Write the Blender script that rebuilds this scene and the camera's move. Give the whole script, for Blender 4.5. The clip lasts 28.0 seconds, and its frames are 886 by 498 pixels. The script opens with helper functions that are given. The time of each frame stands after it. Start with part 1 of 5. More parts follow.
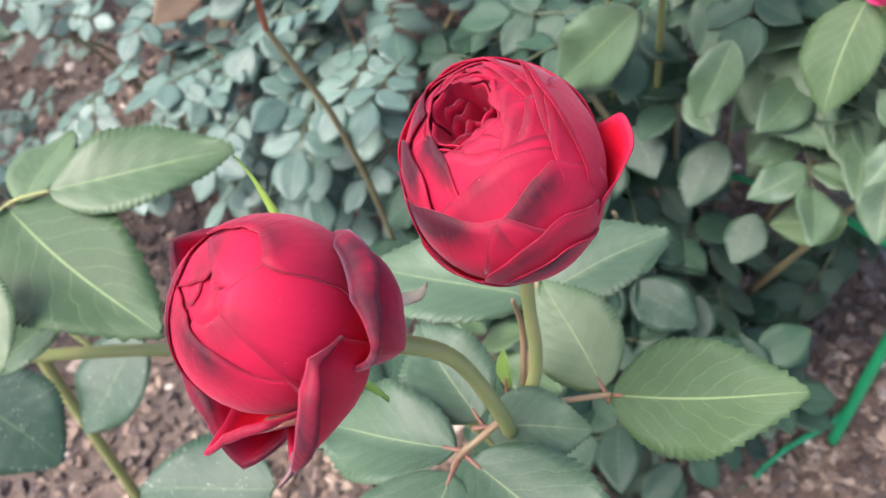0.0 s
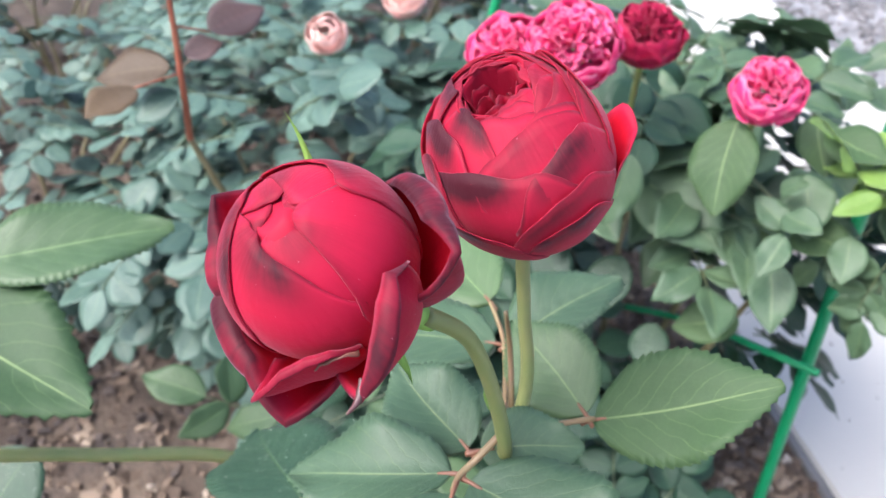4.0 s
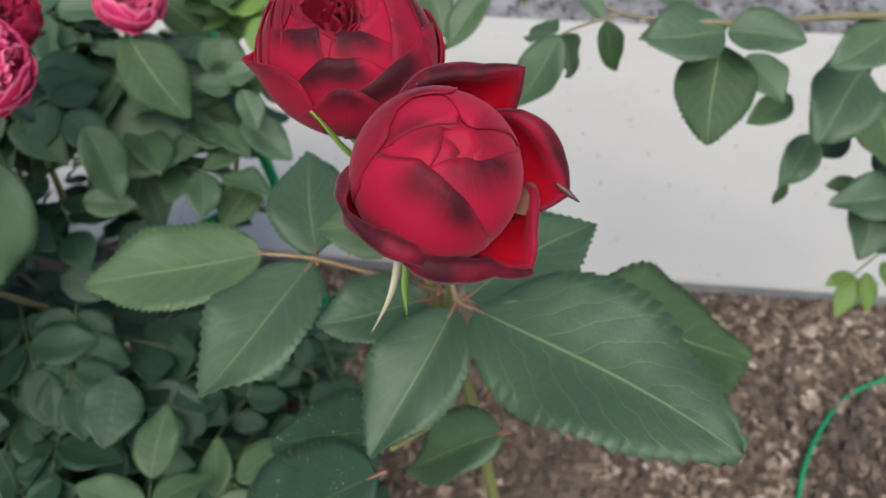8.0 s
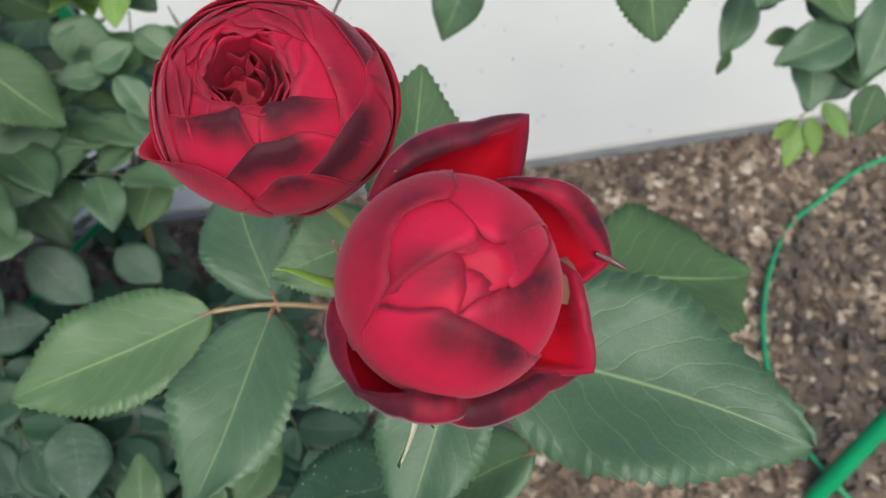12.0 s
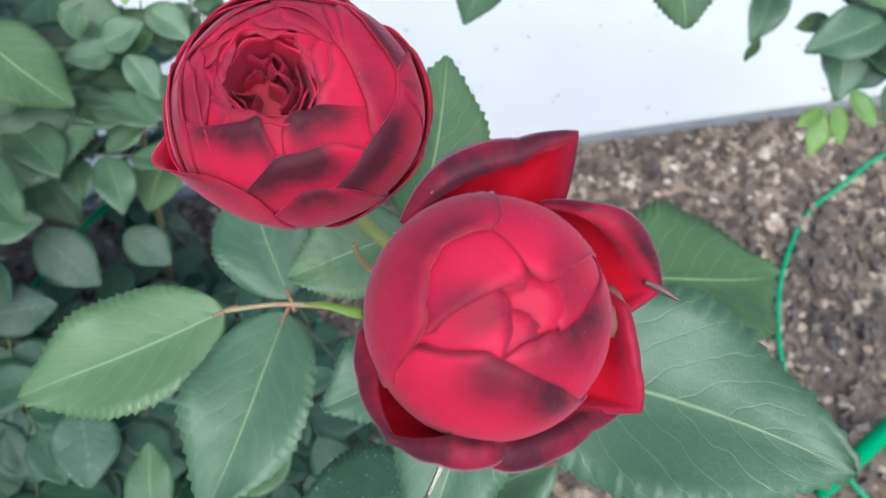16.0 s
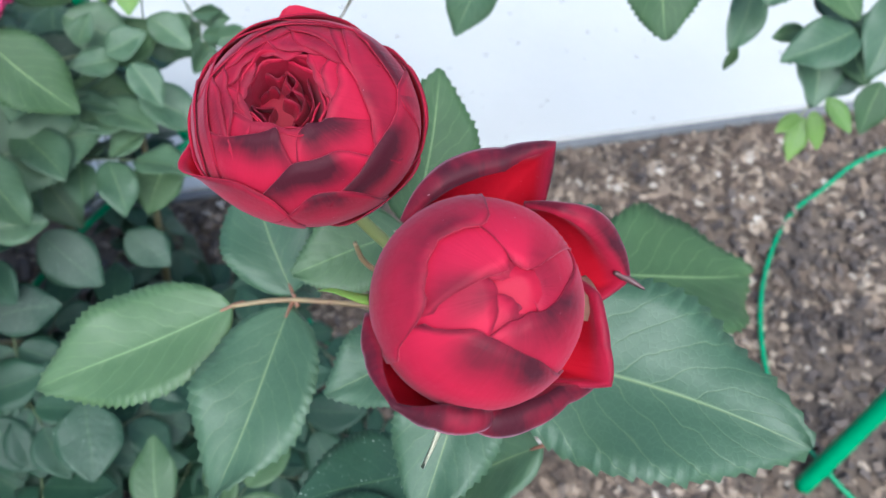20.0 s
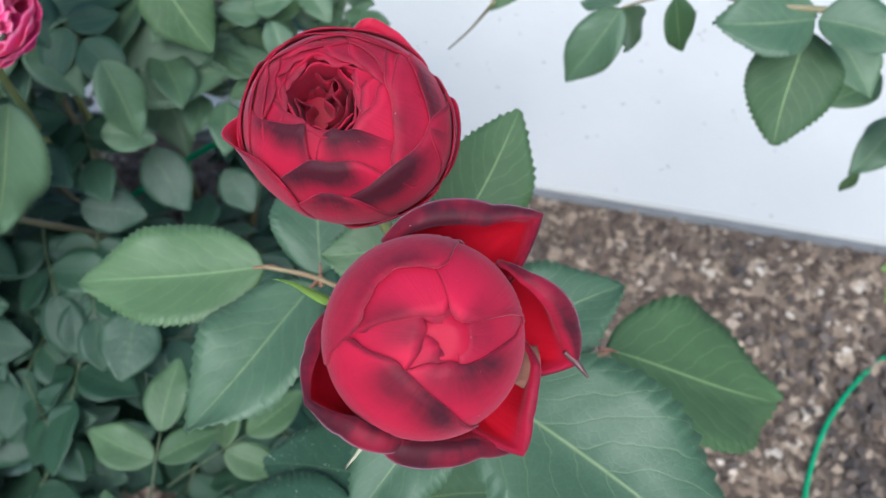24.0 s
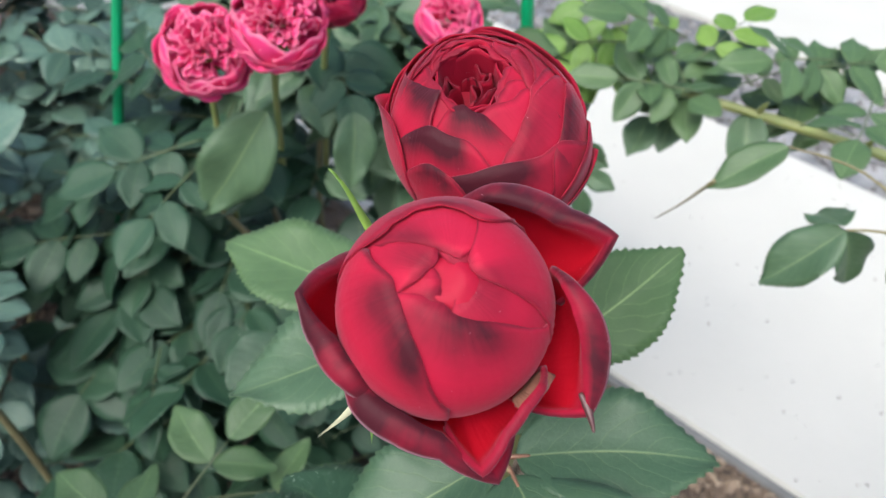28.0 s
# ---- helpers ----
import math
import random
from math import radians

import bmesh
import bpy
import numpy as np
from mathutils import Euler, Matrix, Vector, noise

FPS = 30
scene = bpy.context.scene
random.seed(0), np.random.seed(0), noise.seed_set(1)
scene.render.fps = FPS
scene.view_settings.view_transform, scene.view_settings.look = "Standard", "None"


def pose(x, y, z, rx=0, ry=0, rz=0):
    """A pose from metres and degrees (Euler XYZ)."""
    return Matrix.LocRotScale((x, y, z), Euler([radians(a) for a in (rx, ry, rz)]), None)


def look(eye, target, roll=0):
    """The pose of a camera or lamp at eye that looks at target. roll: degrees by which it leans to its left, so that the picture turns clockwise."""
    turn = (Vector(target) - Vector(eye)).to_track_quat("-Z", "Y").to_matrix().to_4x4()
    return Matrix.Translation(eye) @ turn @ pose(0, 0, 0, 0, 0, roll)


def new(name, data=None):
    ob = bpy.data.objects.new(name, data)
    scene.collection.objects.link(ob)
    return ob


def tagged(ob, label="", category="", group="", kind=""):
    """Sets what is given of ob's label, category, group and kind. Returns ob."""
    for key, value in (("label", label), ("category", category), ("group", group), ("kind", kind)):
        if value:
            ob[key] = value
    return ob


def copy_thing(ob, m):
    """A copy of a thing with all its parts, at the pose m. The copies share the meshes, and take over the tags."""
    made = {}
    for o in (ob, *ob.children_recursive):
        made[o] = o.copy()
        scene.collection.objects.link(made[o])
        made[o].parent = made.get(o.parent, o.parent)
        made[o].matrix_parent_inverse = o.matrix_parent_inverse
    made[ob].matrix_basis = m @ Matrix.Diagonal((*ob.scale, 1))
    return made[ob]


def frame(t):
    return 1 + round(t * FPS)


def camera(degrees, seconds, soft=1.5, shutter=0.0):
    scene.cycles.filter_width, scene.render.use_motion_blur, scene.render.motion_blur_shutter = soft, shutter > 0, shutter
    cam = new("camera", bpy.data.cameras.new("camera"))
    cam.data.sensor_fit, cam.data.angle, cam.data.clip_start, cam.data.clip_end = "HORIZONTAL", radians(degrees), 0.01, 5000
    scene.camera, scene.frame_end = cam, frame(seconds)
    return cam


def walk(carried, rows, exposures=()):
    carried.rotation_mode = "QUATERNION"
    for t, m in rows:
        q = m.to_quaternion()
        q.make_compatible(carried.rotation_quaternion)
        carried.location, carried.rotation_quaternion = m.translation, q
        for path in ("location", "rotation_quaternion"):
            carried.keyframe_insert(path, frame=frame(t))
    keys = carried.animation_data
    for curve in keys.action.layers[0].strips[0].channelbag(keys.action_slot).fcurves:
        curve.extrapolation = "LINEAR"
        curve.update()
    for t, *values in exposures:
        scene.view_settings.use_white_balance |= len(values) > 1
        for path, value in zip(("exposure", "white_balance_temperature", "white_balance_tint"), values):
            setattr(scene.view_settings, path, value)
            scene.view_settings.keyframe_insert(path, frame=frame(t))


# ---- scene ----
cam = camera(62.1, 28.0)
cam.data.dof.use_dof, cam.data.dof.focus_distance, cam.data.dof.aperture_fstop = True, 0.21, 17.0
PATH = [
    (0, (0.077, 0.081, 1.145), (-1.059, -0.02, -0.498), -13.0),
    (0.5, (0.087, 0.082, 1.146), (-1.064, -0.048, -0.485), -12.0),
    (1, (0.093, 0.088, 1.132), (-1.136, -0.096, -0.435), -11.2),
    (1.5, (0.099, 0.093, 1.117), (-1.259, -0.114, -0.337), -9.5),
    (2, (0.099, 0.087, 1.103), (-1.36, -0.128, -0.249), -8.7),
    (2.5, (0.106, 0.085, 1.093), (-1.414, -0.092, -0.195), -8.1),
    (4.5, (0.124, -0.009, 1.123), (-1.236, 0.488, -0.257), 1.5),
    (5, (0.11, -0.037, 1.133), (-1.179, 0.605, -0.254), 1.4),
    (5.5, (0.112, -0.073, 1.147), (-1.019, 0.787, -0.261), 3.8),
    (6, (0.09, -0.101, 1.155), (-0.894, 0.918, -0.257), 3.6),
    (6.5, (0.069, -0.122, 1.145), (-0.657, 1.039, -0.313), 2.0),
    (7, (0.039, -0.138, 1.137), (-0.462, 1.109, -0.345), 0.7),
    (7.5, (0.007, -0.149, 1.139), (-0.274, 1.148, -0.357), 1.2),
    (8, (-0.012, -0.154, 1.135), (-0.142, 1.151, -0.375), -0.3),
    (8.5, (-0.019, -0.143, 1.142), (-0.093, 1.169, -0.366), -2.5),
    (9, (-0.034, -0.133, 1.143), (-0.023, 1.127, -0.411), -3.8),
    (9.5, (-0.038, -0.125, 1.146), (0.0, 1.081, -0.449), -6.5),
    (10, (-0.044, -0.096, 1.152), (-0.002, 1.086, -0.461), -7.3),
    (10.5, (-0.034, -0.085, 1.149), (0.003, 1.049, -0.498), -8.2),
    (11, (-0.046, -0.079, 1.141), (-0.004, 1.023, -0.528), -7.5),
    (11.5, (-0.046, -0.069, 1.132), (0.001, 1.0, -0.558), -7.1),
    (12, (-0.037, -0.067, 1.132), (0.025, 0.964, -0.581), -5.9),
    (12.5, (-0.036, -0.057, 1.135), (0.024, 0.946, -0.594), -5.9),
    (13, (-0.033, -0.052, 1.136), (0.01, 0.97, -0.582), -5.7),
    (13.5, (-0.038, -0.051, 1.13), (-0.003, 0.941, -0.607), -5.4),
    (15.5, (-0.041, -0.047, 1.128), (-0.006, 0.939, -0.612), -5.4),
    (16, (-0.042, -0.048, 1.126), (-0.009, 0.926, -0.621), -6.2),
    (16.5, (-0.042, -0.045, 1.13), (-0.004, 0.934, -0.614), -5.4),
    (17, (-0.044, -0.046, 1.127), (-0.001, 0.929, -0.619), -5.4),
    (17.5, (-0.041, -0.045, 1.128), (-0.003, 0.924, -0.621), -5.8),
    (18, (-0.045, -0.051, 1.131), (0.017, 0.913, -0.621), -4.4),
    (18.5, (-0.048, -0.056, 1.146), (0.027, 0.925, -0.595), -3.5),
    (19, (-0.049, -0.059, 1.147), (0.026, 0.92, -0.595), -3.6),
    (19.5, (-0.048, -0.058, 1.146), (0.009, 0.927, -0.594), -5.1),
    (20, (-0.044, -0.062, 1.147), (0.016, 0.916, -0.596), -4.9),
    (20.5, (-0.04, -0.062, 1.144), (-0.002, 0.903, -0.607), -6.2),
    (22.5, (-0.038, -0.057, 1.148), (-0.007, 0.9, -0.608), -2.8),
    (23, (-0.034, -0.061, 1.163), (-0.038, 0.895, -0.594), -1.4),
    (23.5, (-0.019, -0.059, 1.157), (-0.156, 0.949, -0.565), 0.0),
    (24, (-0.009, -0.061, 1.159), (-0.217, 0.937, -0.561), -0.1),
    (24.5, (-0.004, -0.065, 1.156), (-0.317, 0.986, -0.516), -0.9),
    (25, (0.002, -0.072, 1.151), (-0.384, 1.034, -0.47), -0.1),
    (25.5, (0.007, -0.076, 1.153), (-0.42, 1.049, -0.445), 1.2),
    (26, (0.014, -0.078, 1.149), (-0.472, 1.066, -0.418), 2.6),
    (26.5, (0.024, -0.087, 1.137), (-0.552, 1.097, -0.368), 2.7),
    (27, (0.029, -0.077, 1.133), (-0.636, 1.081, -0.356), 3.8),
    (27.5, (0.045, -0.079, 1.123), (-0.703, 1.098, -0.311), 5.4),
    (28, (0.043, -0.08, 1.114), (-0.821, 1.049, -0.292), 4.7),
]
EXPOSURES = [(0.0, 1.73, 6250, 21), (2.5, 1.69, 6150, 19), (5.0, 1.45, 5950, 10), (6.0, 0.92, 6000, 9), (7.0, 0.40, 6050, 8), (8.0, 0.36, 6250, 8), (11.0, 0.50, 6300, 4), (12.0, 0.64, 6200, 3), (13.5, 0.64, 6050, 3), (15.5, 1.10, 5500, 4), (20.5, 1.08, 5350, 4), (23.0, 1.05, 5400, 5), (25.0, 0.76, 5650, 5), (28.0, 1.0, 6100, 5)]
walk(cam, [(t, look(eye, target, roll)) for t, eye, target, roll in PATH], EXPOSURES)


# ---- light ----
SUN_AZ, SUN_EL = 172.0, 58.0
world = bpy.data.worlds.new("overcast_sky")
scene.world = world
world.use_nodes = True
wn = world.node_tree.nodes
sky = wn.new("ShaderNodeTexSky")
sky.sky_type, sky.sun_disc = "NISHITA", False
sky.sun_elevation, sky.sun_rotation = radians(SUN_EL), radians(SUN_AZ)
sky.air_density, sky.dust_density, sky.ozone_density = 1.0, 6.0, 1.0
wn["Background"].inputs["Strength"].default_value = 0.15
world.node_tree.links.new(sky.outputs["Color"], wn["Background"].inputs["Color"])
sun = new("sun", bpy.data.lights.new("sun", "SUN"))
sun.data.energy, sun.data.angle, sun.data.color = 1.4, radians(40), (1.0, 0.97, 0.93)
sun.matrix_world = look((0, 0, 0), (-math.sin(radians(SUN_AZ)) * math.cos(radians(SUN_EL)), -math.cos(radians(SUN_AZ)) * math.cos(radians(SUN_EL)), -math.sin(radians(SUN_EL))))


# ---- materials ----
def material(name, rough=0.5):
    m = bpy.data.materials.new(name)
    m.use_nodes = True
    p = m.node_tree.nodes["Principled BSDF"]
    p.inputs["Roughness"].default_value = rough
    return m, m.node_tree, p


def node(nt, kind, **values):
    n = nt.nodes.new(kind)
    for k, v in values.items():
        n.inputs[k.replace("_", " ")].default_value = v
    return n


def noise_tex(nt, scale, detail=4.0, rough=0.55, coord="Object"):
    tc = nt.nodes.new("ShaderNodeTexCoord")
    n = node(nt, "ShaderNodeTexNoise", Scale=scale, Detail=detail, Roughness=rough)
    nt.links.new(tc.outputs[coord], n.inputs["Vector"])
    return n


def ramp(nt, src, stops):
    r = nt.nodes.new("ShaderNodeValToRGB")
    while len(r.color_ramp.elements) < len(stops):
        r.color_ramp.elements.new(0.5)
    for e, (pos, col) in zip(r.color_ramp.elements, stops):
        e.position = pos
        e.color = (*col, 1.0) if len(col) == 3 else col
    nt.links.new(src, r.inputs["Fac"])
    return r


def maths(nt, op, a, b=None, c=None, clamp=False):
    n = nt.nodes.new("ShaderNodeMath")
    n.operation, n.use_clamp = op, clamp
    for i, v in enumerate((a, b, c)):
        if v is None:
            continue
        if isinstance(v, (int, float)):
            n.inputs[i].default_value = v
        else:
            nt.links.new(v, n.inputs[i])
    return n.outputs[0]


def mix(nt, fac, a, b, blend="MIX"):
    n = nt.nodes.new("ShaderNodeMix")
    n.data_type, n.blend_type = "RGBA", blend
    for sock, v in ((n.inputs["Factor"], fac), (n.inputs["A"], a), (n.inputs["B"], b)):
        if isinstance(v, (int, float)):
            sock.default_value = v
        elif isinstance(v, tuple):
            sock.default_value = (*v, 1.0)
        else:
            nt.links.new(v, sock)
    return n.outputs["Result"]


def bump(nt, p, height, strength, dist):
    b = node(nt, "ShaderNodeBump", Strength=strength, Distance=dist)
    nt.links.new(height, b.inputs["Height"])
    nt.links.new(b.outputs["Normal"], p.inputs["Normal"])


def see_through(nt, p, colour, amount):
    """Adds light that shines through a thin leaf or petal."""
    t = nt.nodes.new("ShaderNodeBsdfTranslucent")
    if isinstance(colour, tuple):
        t.inputs["Color"].default_value = (*colour, 1.0)
    else:
        nt.links.new(colour, t.inputs["Color"])
    mx = nt.nodes.new("ShaderNodeMixShader")
    mx.inputs["Fac"].default_value = amount
    out = nt.nodes["Material Output"]
    nt.links.new(p.outputs["BSDF"], mx.inputs[1])
    nt.links.new(t.outputs["BSDF"], mx.inputs[2])
    nt.links.new(mx.outputs["Shader"], out.inputs["Surface"])


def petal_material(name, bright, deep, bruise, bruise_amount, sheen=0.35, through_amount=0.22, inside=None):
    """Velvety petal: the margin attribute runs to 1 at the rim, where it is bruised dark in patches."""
    m, nt, p = material(name, 0.58)
    at = nt.nodes.new("ShaderNodeAttribute")
    at.attribute_name = "margin"
    sep = nt.nodes.new("ShaderNodeSeparateColor")
    nt.links.new(at.outputs["Color"], sep.inputs["Color"])
    big = noise_tex(nt, 55.0, 3.0)
    fine = noise_tex(nt, 420.0, 3.0)
    tone = mix(nt, maths(nt, "MULTIPLY", big.outputs["Fac"], 1.0), bright, deep)
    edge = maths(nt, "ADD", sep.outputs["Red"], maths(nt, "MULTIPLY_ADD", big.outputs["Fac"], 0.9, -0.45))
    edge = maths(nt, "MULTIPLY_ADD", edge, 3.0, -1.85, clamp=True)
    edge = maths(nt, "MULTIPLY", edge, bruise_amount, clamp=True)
    uv2 = nt.nodes.new("ShaderNodeUVMap")
    stretch = nt.nodes.new("ShaderNodeMapping")
    stretch.inputs["Scale"].default_value = (14.0, 2.5, 1.0)
    nt.links.new(uv2.outputs["UV"], stretch.inputs["Vector"])
    streak = node(nt, "ShaderNodeTexNoise", Scale=1.0, Detail=4.0, Roughness=0.6)
    nt.links.new(stretch.outputs["Vector"], streak.inputs["Vector"])
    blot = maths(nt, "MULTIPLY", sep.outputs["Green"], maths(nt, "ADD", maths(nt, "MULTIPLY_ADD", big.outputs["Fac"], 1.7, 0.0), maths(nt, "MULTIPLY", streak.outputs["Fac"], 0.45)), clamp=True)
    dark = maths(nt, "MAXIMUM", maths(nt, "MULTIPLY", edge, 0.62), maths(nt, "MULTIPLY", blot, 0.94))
    tone = mix(nt, maths(nt, "MULTIPLY", fine.outputs["Fac"], 0.25), tone, deep)
    tone = mix(nt, maths(nt, "MULTIPLY_ADD", streak.outputs["Fac"], 1.0, -0.3, clamp=True), tone, deep)
    tone = mix(nt, sep.outputs["Blue"], tone, inside or bright)
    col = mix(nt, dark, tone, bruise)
    fl = noise_tex(nt, 1900.0, 0.0)
    col = mix(nt, maths(nt, "MULTIPLY_ADD", fl.outputs["Fac"], 30.0, -26.4, clamp=True), col, (0.55, 0.30, 0.36))
    nt.links.new(col, p.inputs["Base Color"])
    velvet = maths(nt, "MULTIPLY_ADD", dark, 0.16, sheen)
    nt.links.new(maths(nt, "MULTIPLY", velvet, maths(nt, "SUBTRACT", 1.0, sep.outputs["Blue"])), p.inputs["Sheen Weight"])
    p.inputs["Sheen Roughness"].default_value = 0.4
    p.inputs["Sheen Tint"].default_value = (1.0, 0.58, 0.74, 1.0)
    p.inputs["Specular IOR Level"].default_value = 0.18
    wave = nt.nodes.new("ShaderNodeTexWave")
    uvn = nt.nodes.new("ShaderNodeUVMap")
    nt.links.new(uvn.outputs["UV"], wave.inputs["Vector"])
    wave.inputs["Scale"].default_value = 9.0
    wave.inputs["Distortion"].default_value = 3.0
    wave.inputs["Detail"].default_value = 2.0
    h = maths(nt, "ADD", maths(nt, "MULTIPLY", wave.outputs["Fac"], 0.12), fine.outputs["Fac"])
    h = maths(nt, "ADD", h, maths(nt, "MULTIPLY_ADD", streak.outputs["Fac"], 2.2, maths(nt, "MULTIPLY", big.outputs["Fac"], 4.0)))
    bump(nt, p, h, 0.3, 0.0005)
    see_through(nt, p, mix(nt, dark, bright, bruise), through_amount)
    return m


def leaf_material(name, dark, light, vein, gloss=0.42, spots=0.0, through_amount=0.16, shine=0.45, fuzz=0.035):
    """Leaf blade with a pale midrib and side veins that follow the blade's own coordinates."""
    m, nt, p = material(name, gloss)
    uvn = nt.nodes.new("ShaderNodeUVMap")
    sep = nt.nodes.new("ShaderNodeSeparateXYZ")
    nt.links.new(uvn.outputs["UV"], sep.inputs["Vector"])
    u = maths(nt, "ABSOLUTE", maths(nt, "SUBTRACT", sep.outputs["X"], 0.5))
    v = sep.outputs["Y"]
    wob = noise_tex(nt, 7.0, 2.0)
    phase = maths(nt, "MULTIPLY_ADD", v, 8.0, maths(nt, "MULTIPLY", u, -5.5))
    phase = maths(nt, "ADD", phase, maths(nt, "MULTIPLY", wob.outputs["Fac"], 0.9))
    saw = maths(nt, "ABSOLUTE", maths(nt, "SUBTRACT", maths(nt, "FRACT", phase), 0.5))
    side = maths(nt, "SUBTRACT", 1.0, maths(nt, "MULTIPLY", saw, 22.0), clamp=True)
    mid = maths(nt, "SUBTRACT", 1.0, maths(nt, "MULTIPLY", u, 72.0), clamp=True)
    veins = maths(nt, "MAXIMUM", maths(nt, "MULTIPLY", side, 0.26), mid)
    vor = nt.nodes.new("ShaderNodeTexVoronoi")
    vor.feature = "DISTANCE_TO_EDGE"
    vor.inputs["Scale"].default_value = 34.0
    tc = nt.nodes.new("ShaderNodeTexCoord")
    nt.links.new(tc.outputs["Object"], vor.inputs["Vector"])
    cell = maths(nt, "MULTIPLY", vor.outputs["Distance"], 13.0, clamp=True)
    oi = nt.nodes.new("ShaderNodeObjectInfo")
    geo = nt.nodes.new("ShaderNodeNewGeometry")
    big = noise_tex(nt, 7.0, 5.0, 0.65)
    f = maths(nt, "ADD", maths(nt, "MULTIPLY_ADD", big.outputs["Fac"], 0.9, -0.25), maths(nt, "MULTIPLY_ADD", maths(nt, "FRACT", maths(nt, "ADD", oi.outputs["Random"], geo.outputs["Random Per Island"])), 0.8, -0.3), clamp=True)
    col = mix(nt, f, dark, light)
    col = mix(nt, maths(nt, "MULTIPLY_ADD", cell, -0.24, 0.24), col, light)
    col = mix(nt, veins, col, vein)
    if spots:
        sp = noise_tex(nt, 46.0, 1.0)
        s = maths(nt, "MULTIPLY_ADD", sp.outputs["Fac"], 14.0, -9.6, clamp=True)
        patch = maths(nt, "MULTIPLY_ADD", big.outputs["Fac"], 5.0, -2.2, clamp=True)
        col = mix(nt, maths(nt, "MULTIPLY", maths(nt, "MULTIPLY", s, patch), spots), col, (0.62, 0.66, 0.55))
    nt.links.new(col, p.inputs["Base Color"])
    h = maths(nt, "ADD", maths(nt, "MULTIPLY", maths(nt, "MAXIMUM", side, mid), -0.5), maths(nt, "MULTIPLY", saw, 0.55))
    h = maths(nt, "ADD", h, maths(nt, "MULTIPLY", cell, 0.22))
    h = maths(nt, "ADD", h, maths(nt, "MULTIPLY", big.outputs["Fac"], 1.2))
    bump(nt, p, h, 0.36, 0.0006)
    p.inputs["Specular IOR Level"].default_value = shine
    p.inputs["Sheen Weight"].default_value = fuzz
    p.inputs["Sheen Roughness"].default_value = 0.45
    p.inputs["Sheen Tint"].default_value = (0.88, 1.0, 0.95, 1.0)
    see_through(nt, p, light, through_amount)
    return m


def stem_material(name, a, b):
    m, nt, p = material(name, 0.45)
    n1 = noise_tex(nt, 60.0, 4.0)
    n2 = noise_tex(nt, 700.0, 2.0)
    col = mix(nt, n1.outputs["Fac"], a, b)
    nt.links.new(col, p.inputs["Base Color"])
    bump(nt, p, n2.outputs["Fac"], 0.25, 0.0004)
    return m


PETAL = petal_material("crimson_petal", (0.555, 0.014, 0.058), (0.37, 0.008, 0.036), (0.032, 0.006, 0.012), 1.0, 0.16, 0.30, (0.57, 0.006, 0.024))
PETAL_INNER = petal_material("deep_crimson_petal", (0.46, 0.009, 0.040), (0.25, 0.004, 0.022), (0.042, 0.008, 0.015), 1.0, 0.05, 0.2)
PETAL_CORE_SHADE = petal_material("shaded_core_crimson", (0.36, 0.004, 0.020), (0.16, 0.004, 0.020), (0.060, 0.012, 0.024), 1.0)
TAN = petal_material("withered_tan_petal", (0.23, 0.11, 0.080), (0.15, 0.065, 0.05), (0.36, 0.22, 0.18), 0.6, 0.05, 0.2)
PINK = petal_material("magenta_petal", (0.86, 0.105, 0.34), (0.70, 0.038, 0.20), (0.92, 0.46, 0.62), 0.95, 0.25, 0.45)
PINK_OLD = petal_material("faded_magenta_petal", (0.50, 0.012, 0.085), (0.28, 0.006, 0.04), (0.16, 0.02, 0.03), 0.6, 0.2)
BLUSH = petal_material("blush_petal", (0.85, 0.62, 0.56), (0.80, 0.48, 0.42), (0.75, 0.55, 0.42), 0.3, 0.2)
LEAF = leaf_material("rose_leaf", (0.040, 0.083, 0.042), (0.080, 0.138, 0.070), (0.17, 0.23, 0.10), 0.48)
LEAF_PALE = leaf_material("young_rose_leaf", (0.043, 0.088, 0.032), (0.076, 0.132, 0.052), (0.17, 0.26, 0.10), 0.46)
# these two greens are darkened to stand in for shade inside dense foliage
LEAF_SPOT = leaf_material("shade_darkened_spotted_leaf", (0.012, 0.038, 0.020), (0.029, 0.070, 0.037), (0.06, 0.11, 0.05), 0.48, 0.7, 0.12, 0.36, 0.03)
LEAF_SHADED = leaf_material("shade_darkened_bush_leaf", (0.012, 0.038, 0.020), (0.029, 0.072, 0.038), (0.06, 0.11, 0.05), 0.50, 0.0, 0.12, 0.34, 0.02)
LEAF_GREY = leaf_material("grey_green_leaf", (0.047, 0.100, 0.074), (0.116, 0.190, 0.148), (0.18, 0.26, 0.16), 0.42)
LEAF_LIME = leaf_material("lime_leaf", (0.10, 0.20, 0.035), (0.19, 0.31, 0.06), (0.26, 0.34, 0.12), 0.4, 0.0, 0.3)
LEAF_RED = leaf_material("bronze_leaf", (0.062, 0.034, 0.028), (0.120, 0.075, 0.068), (0.16, 0.07, 0.06), 0.4)
LEAF_COPPER = leaf_material("copper_leaf", (0.055, 0.036, 0.018), (0.098, 0.066, 0.034), (0.12, 0.09, 0.05), 0.5, 0.0, 0.12, 0.3, 0.0)
LEAF_DEEP = leaf_material("deep_green_rose_leaf", (0.032, 0.068, 0.027), (0.062, 0.112, 0.044), (0.19, 0.27, 0.11), 0.55, 0.0, 0.16, 0.25, 0.0)
STEM = stem_material("green_cane", (0.13, 0.20, 0.055), (0.25, 0.23, 0.09))
STEM_BUSH = stem_material("bush_leaf_stalk", (0.045, 0.080, 0.028), (0.085, 0.095, 0.045))
STEM_RED = stem_material("reddish_petiole", (0.23, 0.10, 0.06), (0.19, 0.18, 0.08))
